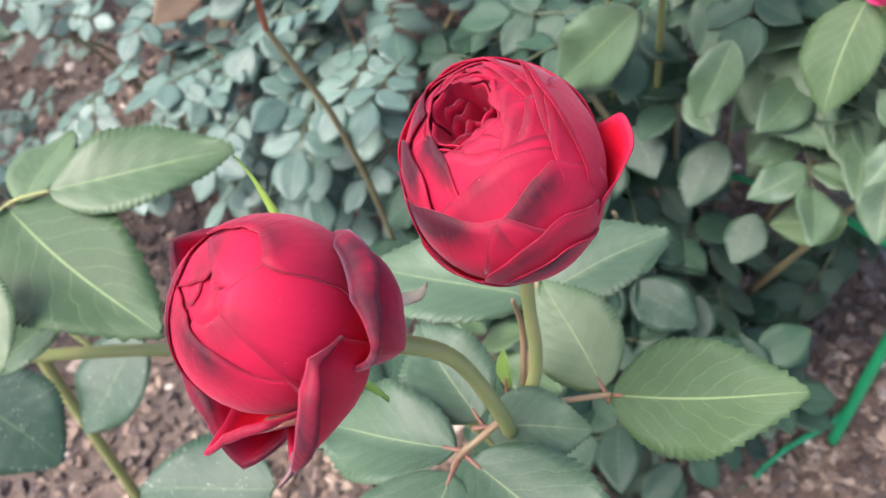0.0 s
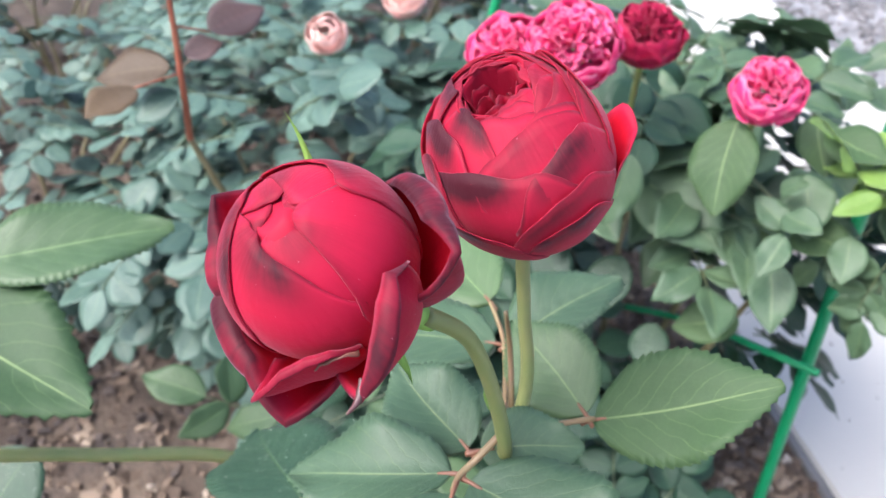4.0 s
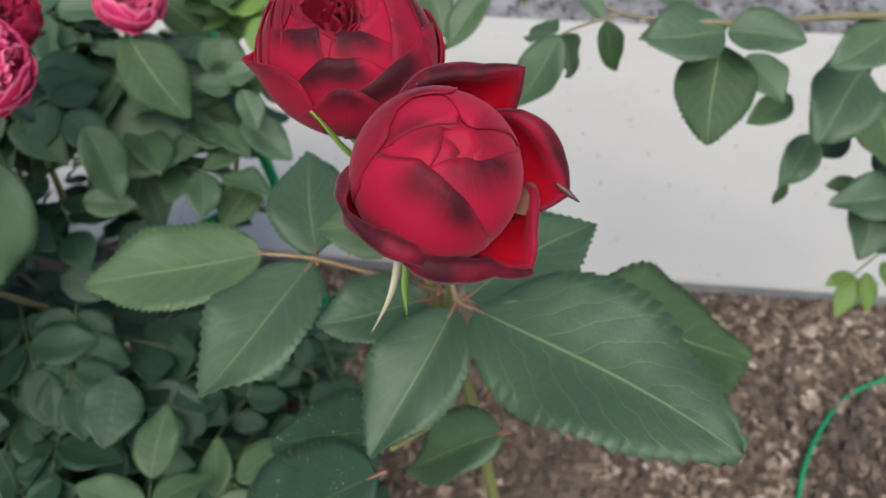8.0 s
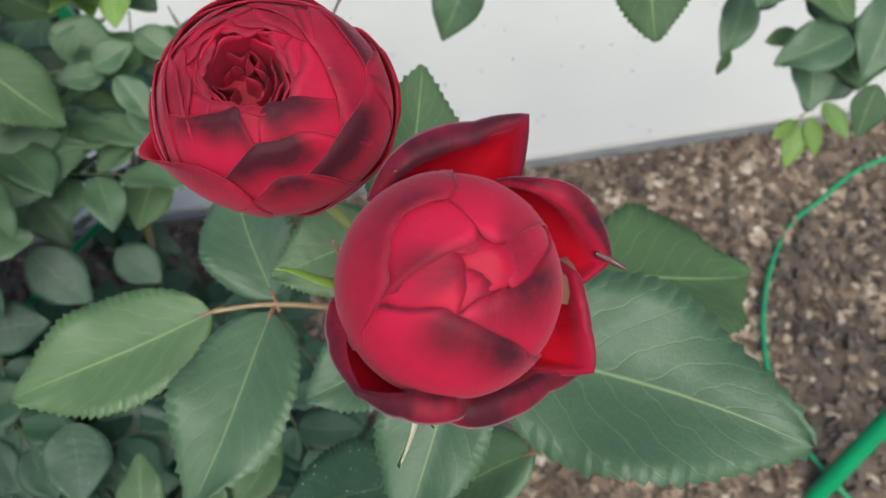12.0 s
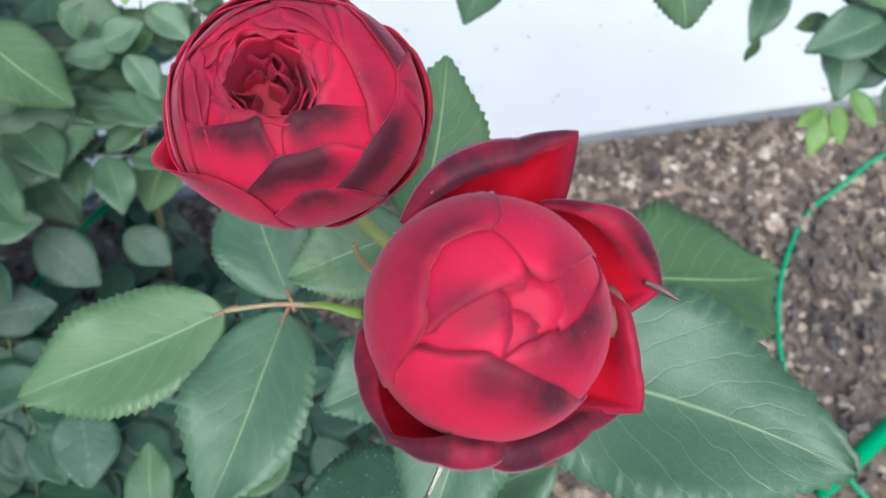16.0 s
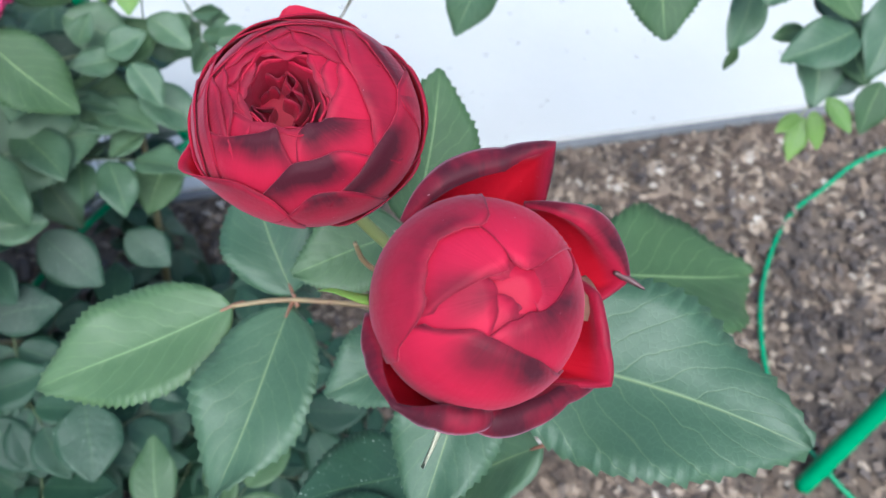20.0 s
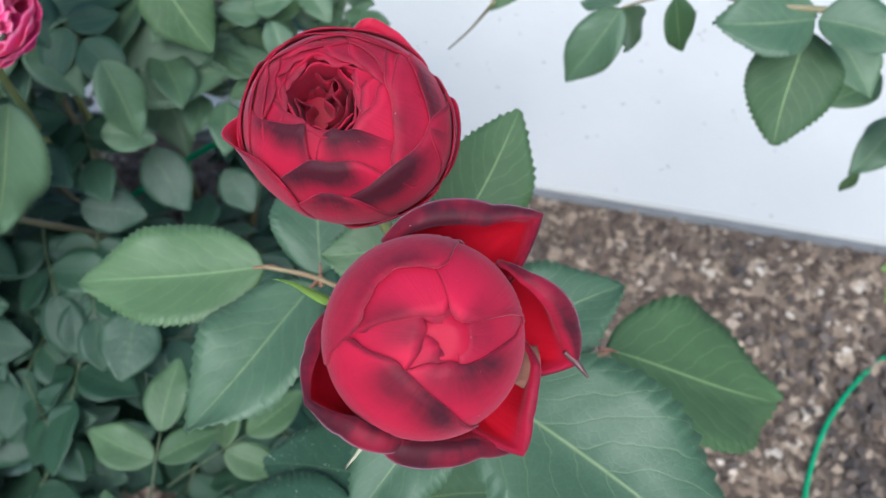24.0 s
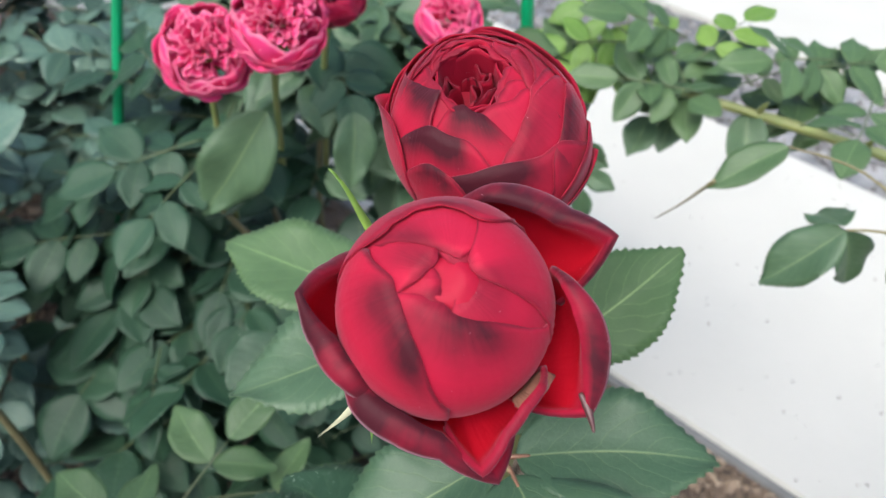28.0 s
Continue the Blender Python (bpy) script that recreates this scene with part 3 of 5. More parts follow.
def petal(R, H, phi0, phi1, foot, rim, base=1.0, out=1.0, roll=0.0, dark=0.0, ruffle=0.012, seed=0, mat=None, bend=3.0, nu=16, nv=12, thick=0.0005, nick=0.0, sharp=0.0, back=0.0, lip=0.012, low=0.60, belly=0.0, spiral=0.0, wavy=0.45, face=1.0, spot=None):
    """A cupped petal on the shell of radius R and half height H, from azimuth phi0 to phi1 and from polar angle foot up to the rim, whose
    polar angle is listed across the petal. base and out: distance from the centre at foot and rim (out may be a list); roll: length of the rim
    that is rolled back; dark: how bruised the rim is."""
    rng = random.Random(seed)
    ph = [rng.uniform(0, 6.28) for _ in range(5)]
    spot = rng.uniform(0.3, 0.7) if spot is None else spot
    outs = out if isinstance(out, (list, tuple)) else [out, out]
    rollw = roll if isinstance(roll, (list, tuple)) else [0.25 * roll, 0.9 * roll, roll, 0.9 * roll, 0.25 * roll]
    rolls = 4 if roll else 0
    outer, marg, uvs = [], [], []
    for j in range(nv + rolls + 1):
        v = min(j / nv, 1.0)
        past = max(0.0, (j - nv) / rolls) if rolls else 0.0
        for i in range(nu + 1):
            u = i / nu
            c = 2 * u - 1
            top = along(rim, u) * (1 - sharp) + straight(rim, u) * sharp + nick * math.sin(ph[3] + 31 * u) * math.sin(17 * u)
            top += ruffle * 120 * (math.sin(ph[0] + 7 * u) * 0.5 + math.sin(ph[1] + 17 * u) * 0.25) * math.sin(math.pi * u)
            th = foot + (top - foot) * v
            mid = 0.5 * (phi0 + phi1)
            narrow = 0.45 + 0.55 * math.sin(min(v * 1.5, 1.0) * math.pi / 2)
            az = mid + (phi0 - mid + (phi1 - phi0) * u) * narrow
            r = base + (along(outs, u) * (1 - sharp) + straight(outs, u) * sharp - base) * v ** bend
            r += wavy * ruffle * math.sin(ph[2] + 6 * v + 5 * c) * v
            if wavy > 1:
                r += 0.6 * ruffle * math.sin(ph[1] + 15 * u) * v * v
            r += belly * math.sin(math.pi * v ** 1.3) * (1 - c * c) + spiral * c
            side = 1.0 - 0.10 * abs(c) ** 3 * (0.4 if roll else 1) * v
            r *= 0.97 + 0.03 * side
            if past:
                w = max(0.0, along(rollw, u))
                ang = past * 1.45
                r += w * math.sin(ang) * 0.9
                th += degrees_of(w * (1 - math.cos(ang)) * 0.5)
            r += lip * max(0.0, (v - 0.88) / 0.12) ** 2 * (1 - abs(c) ** 4)
            t, a = radians(th), radians(az)
            s = R * r * math.sin(t)
            outer.append(Vector((s * math.cos(a), s * math.sin(a), H * r * math.cos(t))))
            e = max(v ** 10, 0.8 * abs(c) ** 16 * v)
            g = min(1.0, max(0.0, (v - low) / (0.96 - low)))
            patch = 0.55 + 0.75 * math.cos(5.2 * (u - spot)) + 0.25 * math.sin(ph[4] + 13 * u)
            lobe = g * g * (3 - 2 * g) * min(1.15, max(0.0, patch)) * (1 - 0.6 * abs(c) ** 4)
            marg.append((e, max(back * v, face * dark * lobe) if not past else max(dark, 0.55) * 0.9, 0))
            uvs.append((u, 0.85 * v + 0.15 * past))
    n = nu + 1
    faces = []
    for j in range(nv + rolls):
        for i in range(nu):
            q = j * n + i
            faces.append((q, q + 1, q + n + 1, q + n))
    norms = [Vector((0, 0, 0)) for _ in outer]
    for f in faces:
        nn = (outer[f[1]] - outer[f[0]]).cross(outer[f[3]] - outer[f[0]])
        for q in f:
            norms[q] += nn
    off = len(outer)
    inner = [p0 - nn.normalized() * thick for p0, nn in zip(outer, norms)]
    inner_m = [(m0[0] * 0.5, m0[1] * (0.95 if uv[1] > 0.84 and roll else 0.0), max(0.0, min(1.0, (0.80 - uv[1]) * 20))) for m0, uv in zip(marg, uvs)]
    faces = faces + [tuple(off + q for q in f[::-1]) for f in faces]
    last = nv + rolls
    for j in range(last):
        a, b = j * n, (j + 1) * n
        faces.append((a, b, b + off, a + off))
        a, b = j * n + nu, (j + 1) * n + nu
        faces.append((b, a, a + off, b + off))
    for i in range(nu):
        a = last * n + i
        faces.append((a, a + 1, a + 1 + off, a + off))
    return mesh_of("petal", outer + inner, faces, mat or PETAL, True, uvs + uvs, marg + inner_m)


def degrees_of(x):
    return x * 57.3


def sepal_mesh(length, width, curl, mat, seed=0):
    """A thin pointed sepal along +x that curls up."""
    verts, faces, n = [], [], 10
    for i in range(n + 1):
        v = i / n
        w = width * (1 - v) ** 0.7 * (0.6 + 0.4 * math.sin(v * 3.0 + 0.6))
        z = curl * v * v * length
        y = 0.12 * length * math.sin(2.5 * v + seed) * v
        for c, dz in ((-1, 0.3), (0, -0.1), (1, 0.3), (0, -0.45)):
            verts.append((v * length, y + c * w, z + dz * width))
    for i in range(n):
        for k in range(4):
            a, b = i * 4 + k, i * 4 + (k + 1) % 4
            faces.append((a, b, b + 4, a + 4))
    faces += [(0, 3, 2, 1), tuple(n * 4 + k for k in range(4))]
    return mesh_of("sepal", verts, faces, mat)


def sepal_at(parent, phi, theta, R, length, width, curl, mat, tilt, seed=0):
    """tilt: 0 lies along the shell's radius, 90 hangs down the axis."""
    t, a = radians(theta), radians(phi)
    p0 = Vector((R * math.sin(t) * math.cos(a), R * math.sin(t) * math.sin(a), R * math.cos(t)))
    m = Matrix.Translation(p0) @ pose(0, 0, 0, 0, tilt, phi)
    return child("sepal", sepal_mesh(length, width, curl, mat, seed), parent, m)


def world_tube(thing, name, pts, radii, mat, sides=10, steps=6, label="", seed=0, knobs=0.0):
    """A tube given in world places, kept under a thing whose origin is elsewhere."""
    o = thing.matrix_basis.translation
    return child(name, tube(name, [Vector(q) - o for q in pts], radii, mat, sides, steps, True, knobs, seed), thing, None, label)


def hip(name, off=(0.0, 0.0)):
    """The swollen green base of a bloom; off: how far its foot lies beside the bloom's axis."""
    a, b = off
    return tube(name, [(a, b, -0.047), (0.9 * a, 0.9 * b, -0.042), (0.65 * a, 0.65 * b, -0.036), (0.35 * a, 0.35 * b, -0.030), (0, 0, -0.024)], [0.0032, 0.0042, 0.0062, 0.0066, 0.012], SEPAL, 14, 4)


def cup_petal(rho, top, a0, a1, seed):
    """A thin petal that stands round the cup of an open rose, one side tucked under its neighbour, with a softly waved rim."""
    rng = random.Random(seed)
    ph = [rng.uniform(0, 6.28) for _ in range(4)]
    nu, nv = 14, 8
    outer, marg, uvs, faces = [], [], [], []
    for j in range(nv + 1):
        v = j / nv
        for i in range(nu + 1):
            u = i / nu
            c = 2 * u - 1
            a = radians(a0 + (a1 - a0) * u)
            rad = rho * (1.07 - 0.16 * u) * (0.78 + 0.30 * v - 0.08 * v * v) + 0.0006 * math.sin(ph[0] + 7 * u) * v + 0.0008 * math.sin(ph[3] + 13 * u) * v * v
            z = 0.010 + (top * (1 - 0.05 * c * c - 0.06 * abs(c) ** 5) + 0.0007 * math.sin(ph[1] + 8 * u) - 0.010) * v
            outer.append(Vector((rad * math.cos(a), rad * math.sin(a), z)))
            marg.append((0.55 * v ** 9, 0.3 * v ** 3 * max(0.0, math.sin(ph[2] + 4 * u)), 0))
            uvs.append((u, v))
    m = nu + 1
    for j in range(nv):
        for i in range(nu):
            q = j * m + i
            faces.append((q, q + 1, q + m + 1, q + m))
    off = len(outer)
    inner = [Vector((q.x * (1 - 0.0006 / rho), q.y * (1 - 0.0006 / rho), q.z)) for q in outer]
    faces += [tuple(off + q for q in g[::-1]) for g in faces]
    faces += [(nv * m + i, nv * m + i + 1, off + nv * m + i + 1, off + nv * m + i) for i in range(nu)]
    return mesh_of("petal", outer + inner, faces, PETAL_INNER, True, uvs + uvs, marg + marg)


BO = Vector((0.02, 0.16, 0.0))
bush = empty("rose_bush", BO, "dark red rose bush with one open bloom and one bud", "rose bush")
ROSE_C, ROSE_AX = Vector((-0.0790, 0.0950, 0.9660)), (0.15, -0.42, 0.88)
BUD_C, BUD_AX = Vector((-0.031, 0.020, 0.9696)), (0.29, -0.35, 0.89)

ROSE_FOOT, BUD_FOOT = Vector((-0.0732, 0.0962, 0.921)), Vector((-0.0335, 0.0500, 0.937))


def off_axis(foot, centre, axis):
    q = frame_of(centre, axis).inverted() @ foot
    return (q.x, q.y)


rose = child("flower", hip("flower", off_axis(ROSE_FOOT, ROSE_C, ROSE_AX)), bush, Matrix.Translation(-BO) @ frame_of(ROSE_C, ROSE_AX) @ Matrix.Translation((-0.0012, -0.0014, 0.0008)) @ Matrix.Diagonal((0.948, 0.950, 1.0, 1.0)), "open cupped crimson rose with dark bruised petal rims")
RR, RH = 0.0366, 0.0335


def lopsided(me):
    """The open rose leans: its outer petals spread further to one side of the cup."""
    for q in me.vertices:
        x, y, z = q.co
        th = math.degrees(math.atan2(math.hypot(x, y), z))
        s = min(1.0, max(0.0, (th - 22) / 52))
        s = s * s * (3 - 2 * s)
        q.co.x = x * (1 + 0.05 * s) + 0.0068 * s
        q.co.y = y * (1 - 0.06 * s) - 0.0022 * s


# solid core added to fill the rose; its dark red stands in for shade
child("flower_heart", tube("flower_heart", [(0, 0, -0.026), (0, 0, -0.012), (0, 0, 0.004), (0, 0, 0.011), (0, 0, 0.012)], [0.012, 0.022, 0.020, 0.008, 0.001], PETAL_CORE_SHADE, 16, 4), rose)
def rose_petal(a0, a1, foot, rim, base, flare, dark, spot, seed):
    """One petal of the open rose; flare: how far its rim stands off the shell, one number or a list across the petal."""
    base = 0.955 + 0.62 * (base - 0.955)
    out = [base + f for f in flare] if isinstance(flare, tuple) else base + flare
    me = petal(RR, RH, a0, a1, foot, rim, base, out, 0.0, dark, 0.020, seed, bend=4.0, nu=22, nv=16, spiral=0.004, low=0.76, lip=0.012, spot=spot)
    lopsided(me)
    child("petal", me, rose)


# outermost petals first, then ring by ring towards the cup
rose_petal(-88, -14, 164, (112, 88, 80, 79, 84, 110), 1.045, (0.0, 0.02, 0.03, 0.03, 0.02, 0.0), 1.0, 0.4, 101)
rose_petal(-28, 42, 164, (112, 90, 84, 83, 88, 108), 1.035, (0.0, 0.02, 0.03, 0.05, 0.05, 0.01), 0.9, 0.5, 135)
rose_petal(-34, 52, 160, (98, 77, 71, 69, 72, 92), 1.020, (0.01, 0.045, 0.05, 0.03, 0.02, 0.01), 0.55, 0.4, 102)
rose_petal(42, 106, 160, (104, 92, 96, 99, 96, 112), 1.000, (0.01, 0.05, 0.14, 0.26, 0.24, 0.06), 0.35, 0.2, 103)
rose_petal(-178, -98, 160, (96, 84, 68, 58, 57, 60, 84), 1.020, (0.05, 0.15, 0.08, 0.02, 0.01, 0.01, 0.0), 0.4, 0.5, 104)
rose_petal(148, 222, 160, (104, 88, 84, 85, 80, 96), 0.990, (0.0, 0.01, 0.02, 0.03, 0.03, 0.02), 0.7, 0.4, 105)
rose_petal(100, 164, 160, (104, 84, 76, 78, 96), 0.980, (0.02, 0.03, 0.02, 0.01, 0.0), 0.4, 0.5, 106)
rose_petal(56, 146, 150, (78, 57, 47, 45, 50, 72), 0.975, (0.04, 0.06, 0.065, 0.045, 0.02, 0.0), 0.45, 0.7, 107)
rose_petal(-116, -52, 150, (90, 64, 54, 54, 62, 88), 1.008, 0.012, 0.75, 0.45, 108)
rose_petal(-102, 34, 150, (86, 58, 50, 49, 51, 56, 82), 0.992, 0.014, 1.0, 0.40, 109)
rose_petal(-22, 68, 150, (80, 59, 54, 51, 50, 55, 80), 0.978, 0.022, 0.8, 0.55, 134)
rose_petal(42, 126, 150, (70, 51, 47, 50, 60, 86), 0.978, 0.020, 0.30, 0.25, 110)
rose_petal(144, 212, 150, (90, 68, 62, 62, 68, 88), 0.985, 0.020, 0.4, 0.5, 111)
rose_petal(-132, -34, 140, (80, 52, 38, 34, 34, 40, 66), 0.972, 0.016, 1.0, 0.42, 112)
rose_petal(-54, 72, 140, (68, 46, 40, 36, 36, 40, 48, 70), 0.958, 0.014, 0.55, 0.5, 113)
rose_petal(46, 142, 140, (66, 47, 42, 43, 47, 66), 0.955, 0.024, 0.5, 0.6, 114)
rose_petal(132, 216, 140, (70, 50, 45, 46, 52, 72), 0.955, 0.018, 0.45, 0.5, 115)
rose_petal(-184, -87, 130, (72, 50, 36, 26, 21, 21, 46), 0.944, 0.012, 1.0, 0.62, 116)
rose_petal(-24, 76, 130, (58, 40, 35, 36, 42, 60), 0.936, 0.012, 0.2, 0.5, 117)
rose_petal(20, 100, 130, (52, 38, 35, 36, 38, 56), 0.930, 0.014, 0.35, 0.4, 118)
rose_petal(84, 166, 130, (54, 39, 35, 36, 40, 58), 0.930, 0.018, 0.6, 0.5, 119)
rose_petal(150, 226, 120, (52, 38, 34, 34, 38, 54), 0.925, 0.014, 0.45, 0.5, 120)
rose_petal(-100, -12, 120, (50, 23, 20, 23, 29, 54), 0.920, 0.010, 0.95, 0.55, 121)
rose_petal(-68, 50, 115, (40, 27, 24, 24, 27, 33, 52), 0.905, 0.008, 0.25, 0.3, 122)
rose_petal(14, 92, 115, (46, 32, 28, 29, 31, 48), 0.908, 0.012, 0.5, 0.5, 123)
rose_petal(76, 160, 115, (46, 32, 29, 29, 32, 48), 0.905, 0.014, 0.5, 0.3, 124)
rose_petal(140, 214, 115, (44, 31, 28, 27, 30, 46), 0.900, 0.012, 0.45, 0.5, 125)
rose_petal(172, 336, 105, (42, 27, 21, 17, 17, 19, 24, 44), 0.890, 0.010, 0.5, 0.45, 126)
rose_petal(-40, 48, 105, (40, 25, 22, 22, 25, 42), 0.885, 0.008, 0.2, 0.6, 127)
rose_petal(30, 112, 105, (40, 27, 23, 24, 26, 42), 0.885, 0.012, 0.6, 0.5, 128)
rose_petal(94, 176, 105, (40, 26, 23, 23, 26, 42), 0.880, 0.012, 0.4, 0.5, 129)
rose_petal(156, 232, 100, (38, 24, 20, 19, 21, 40), 0.870, 0.010, 0.4, 0.5, 130)
rose_petal(50, 128, 100, (36, 22, 19, 20, 22, 38), 0.865, 0.010, 0.5, 0.5, 131)
rose_petal(-24, 66, 100, (36, 21, 19, 18, 20, 36), 0.862, 0.008, 0.3, 0.5, 132)
rose_petal(110, 200, 100, (36, 20, 18, 17, 19, 36), 0.850, 0.010, 0.5, 0.5, 133)
k = 140
# the thin petals that line the cup
for ring, (count, rho, top) in enumerate([(5, 13.2, 28.6), (4, 11.4, 28.0)]):
    for i in range(count):
        k += 1
        a0 = 360 * i / count + 47 * ring
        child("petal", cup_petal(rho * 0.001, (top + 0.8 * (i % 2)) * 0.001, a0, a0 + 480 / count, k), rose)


def ribbon(pts, low, high, lean, seed, mat=PETAL_INNER):
    """A folded inner petal: a wavy upright strip with a rounded, ruffled rim."""
    n, rows = 18, 6
    outer, marg, uvs, faces = [], [], [], []
    for j in range(rows + 1):
        v = j / rows
        for i in range(n + 1):
            u = i / n
            x, y = along([q[0] for q in pts], u), along([q[1] for q in pts], u)
            top = high * (0.80 + 0.20 * math.sin(math.pi * u)) + 0.0008 * math.sin(seed + 11 * u)
            x += lean[0] * v * v + 0.0006 * math.sin(9 * u + seed) * v
            y += lean[1] * v * v + 0.0006 * math.cos(8 * u + seed) * v
            outer.append(Vector((x, y, low + (top - low) * v)))
            marg.append((v ** 4, 0.0, 0))
            uvs.append((u, v))
    m = n + 1
    for j in range(rows):
        for i in range(n):
            q = j * m + i
            faces.append((q, q + 1, q + m + 1, q + m))
    off = len(outer)
    inner = [q + Vector((0.0004, 0.0004, 0)) for q in outer]
    faces += [tuple(off + q for q in g[::-1]) for g in faces]
    faces += [(rows * m + i, rows * m + i + 1, off + rows * m + i + 1, off + rows * m + i) for i in range(n)]
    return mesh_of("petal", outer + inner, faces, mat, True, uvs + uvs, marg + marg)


mm = 0.001
for n, (pts, high, lean) in enumerate([
        ([(1, 9), (-1, 6), (1, 3), (-1, 0), (2, -3), (0, -7)], 23.5, (1.5, 0)), ([(3, 8), (6, 5), (5, 1), (7, -2), (4, -6)], 26.5, (-2, 0)),
        ([(8, 6), (9, 1), (8, -5), (4, -9)], 27.5, (-1, 0)), ([(-1, -8), (-4, -5), (-3, -2), (-6, 0), (-9, 1)], 22.5, (-1, -1)),
        ([(-3, -9), (-7, -6), (-8, -2), (-10, 0)], 25.0, (0, -1)), ([(-9, 4), (-5, 7), (0, 6), (3, 9)], 22.0, (0, 1.5)), ([(-7, 2), (-4, 4), (-2, 3)], 19.5, (0, 1))]):
    child("petal", ribbon([(x * mm, y * mm) for x, y in pts], 8 * mm, high * mm, (lean[0] * mm, lean[1] * mm), n), rose)
for i, ph in enumerate((20, 95, 165, 238, 310)):
    sepal_at(rose, ph, 158, 0.029, 0.012, 0.0032, 0.3, SEPAL, 52 + 9 * (i % 3), i)

bud = child("flower", hip("flower", off_axis(BUD_FOOT, BUD_C, BUD_AX)), bush, Matrix.Translation(-BO) @ frame_of(BUD_C, BUD_AX), "half-open crimson rose bud with dark outer petals")
RB = 0.0272
child("flower_heart", tube("flower_heart", [(0, 0, -0.0225), (0, 0, -0.018), (0, 0, -0.008), (0, 0, 0.004), (0, 0, 0.015), (0, 0, 0.0215), (0, 0, 0.0242)], [0.008, 0.0165, 0.0233, 0.0243, 0.0194, 0.0115, 0.003], PETAL_INNER, 24, 4), bud)


def bud_petal(a0, a1, foot, rim, r, dark, seed, spot=None, back=0.0, nick=0.0):
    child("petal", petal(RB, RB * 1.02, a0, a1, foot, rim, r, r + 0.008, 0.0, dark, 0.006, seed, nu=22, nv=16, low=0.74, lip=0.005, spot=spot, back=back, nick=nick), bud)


bud_petal(78, 206, 160, (88, 42, 39, 45, 47, 46, 48, 78), 1.055, 0.6, 146, 0.5, 0.30, 1.6)
bud_petal(20, 112, 160, (74, 22, 12, 10, 11, 16, 46), 1.028, 0.45, 147, 0.15)
bud_petal(192, 310, 160, (50, 30, 27, 27, 31, 42, 72), 1.040, 0.9, 148, 0.55)
bud_petal(-144, 28, 160, (40, 18, 14, 12, 17, 22, 34, 70), 1.018, 0.8, 149, 0.55)
bud_petal(82, 188, 150, (38, 14, 11, 12, 17, 26, 44), 1.012, 0.6, 150, 0.9)
bud_petal(136, 242, 150, (34, 15, 11, 11, 13, 18, 38), 1.004, 0.5, 151, 0.3)
bud_petal(-70, 66, 150, (36, 12, 8, 7, 8, 12, 36), 0.996, 0.5, 152, 0.6)
# the tight heart of the bud
bud_petal(36, 172, 150, (34, 12, 8, 7, 8, 12, 34), 0.988, 0.55, 160)
bud_petal(160, 300, 150, (32, 10, 6, 5, 6, 10, 32), 0.980, 0.7, 161, 0.8)
bud_petal(-80, 64, 150, (30, 8, 4, 4, 5, 9, 30), 0.972, 0.5, 162)
child("petal", tube("petal", [(0.0003, 0, 0.0180), (0.0004, 0.0002, 0.0232), (0.0002, 0.0004, 0.0268), (0, 0.0003, 0.0278)], [0.0105, 0.0088, 0.0054, 0.0014], PETAL_INNER, 14, 4, True, 0.12, 4), bud, None, "tightly rolled heart of the bud")


def guard_petal(a0, a1, foot, rim, base, out, roll, dark, back, belly, face, seed):
    """A loose outer petal with a folded, withered rim."""
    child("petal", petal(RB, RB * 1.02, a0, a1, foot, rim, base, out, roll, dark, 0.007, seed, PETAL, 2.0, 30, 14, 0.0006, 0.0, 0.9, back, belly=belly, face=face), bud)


guard_petal(43, 125, 166, (94, 72, 71, 74, 78, 94), 1.06, (1.08, 1.66, 1.30, 1.18, 1.1, 1.04), (0.05, 0.06, 0.22, 0.26, 0.2, 0.06), 1.0, 0.55, 0.24, 1.0, 171)
guard_petal(-13, 58, 166, (104, 85, 74, 65, 62, 78), 1.06, (1.12, 1.58, 1.36, 1.24, 1.14, 1.06), (0.02, 0.05, 0.24, 0.24, 0.12, 0.03), 0.9, 0.1, 0.14, 0.25, 172)
guard_petal(-51, 8, 166, (104, 84, 77, 74, 76, 90), 1.05, (1.1, 1.52, 1.28, 1.18, 1.14, 1.06), (0.02, 0.03, 0.07, 0.07, 0.05, 0.02), 0.4, 0.15, 0.08, 0.25, 173)
guard_petal(-112, -14, 168, (94, 84, 84, 88, 100, 110), 1.04, (1.03, 1.05, 1.06, 1.16, 1.62, 1.2), (0.06, 0.24, 0.28, 0.22, 0.06, 0.04), 1.0, 0.6, 0.05, 1.0, 174)
guard_petal(178, 278, 166, (104, 88, 73, 77, 77, 94), 1.05, (1.04, 1.08, 1.37, 1.08, 1.03, 1.03), (0.05, 0.14, 0.03, 0.22, 0.2, 0.05), 1.0, 0.6, 0.05, 1.0, 175)
child("petal_spike", tube("petal_spike", [(0.0392, 0.0032, 0.0052), (0.0422, 0.0020, 0.0044), (0.0448, 0.0000, 0.0048), (0.0470, -0.0025, 0.0064)], [0.0006, 0.0013, 0.0009, 0.0003], WITHERED, 6, 4), bud, None, "withered dark petal tip")
sepal_at(bud, 8, 150, 0.024, 0.034, 0.0032, -0.2, SEPAL, 58, 1)


def sepal_between(parent, base, tip, width, curl, mat, seed):
    """A sepal from base to tip in its bloom's own axes."""
    return child("sepal", sepal_mesh(1.0, width, curl, mat, seed), parent, leaf_pose(base, tip, (0.2, 0.1, 1.0)))


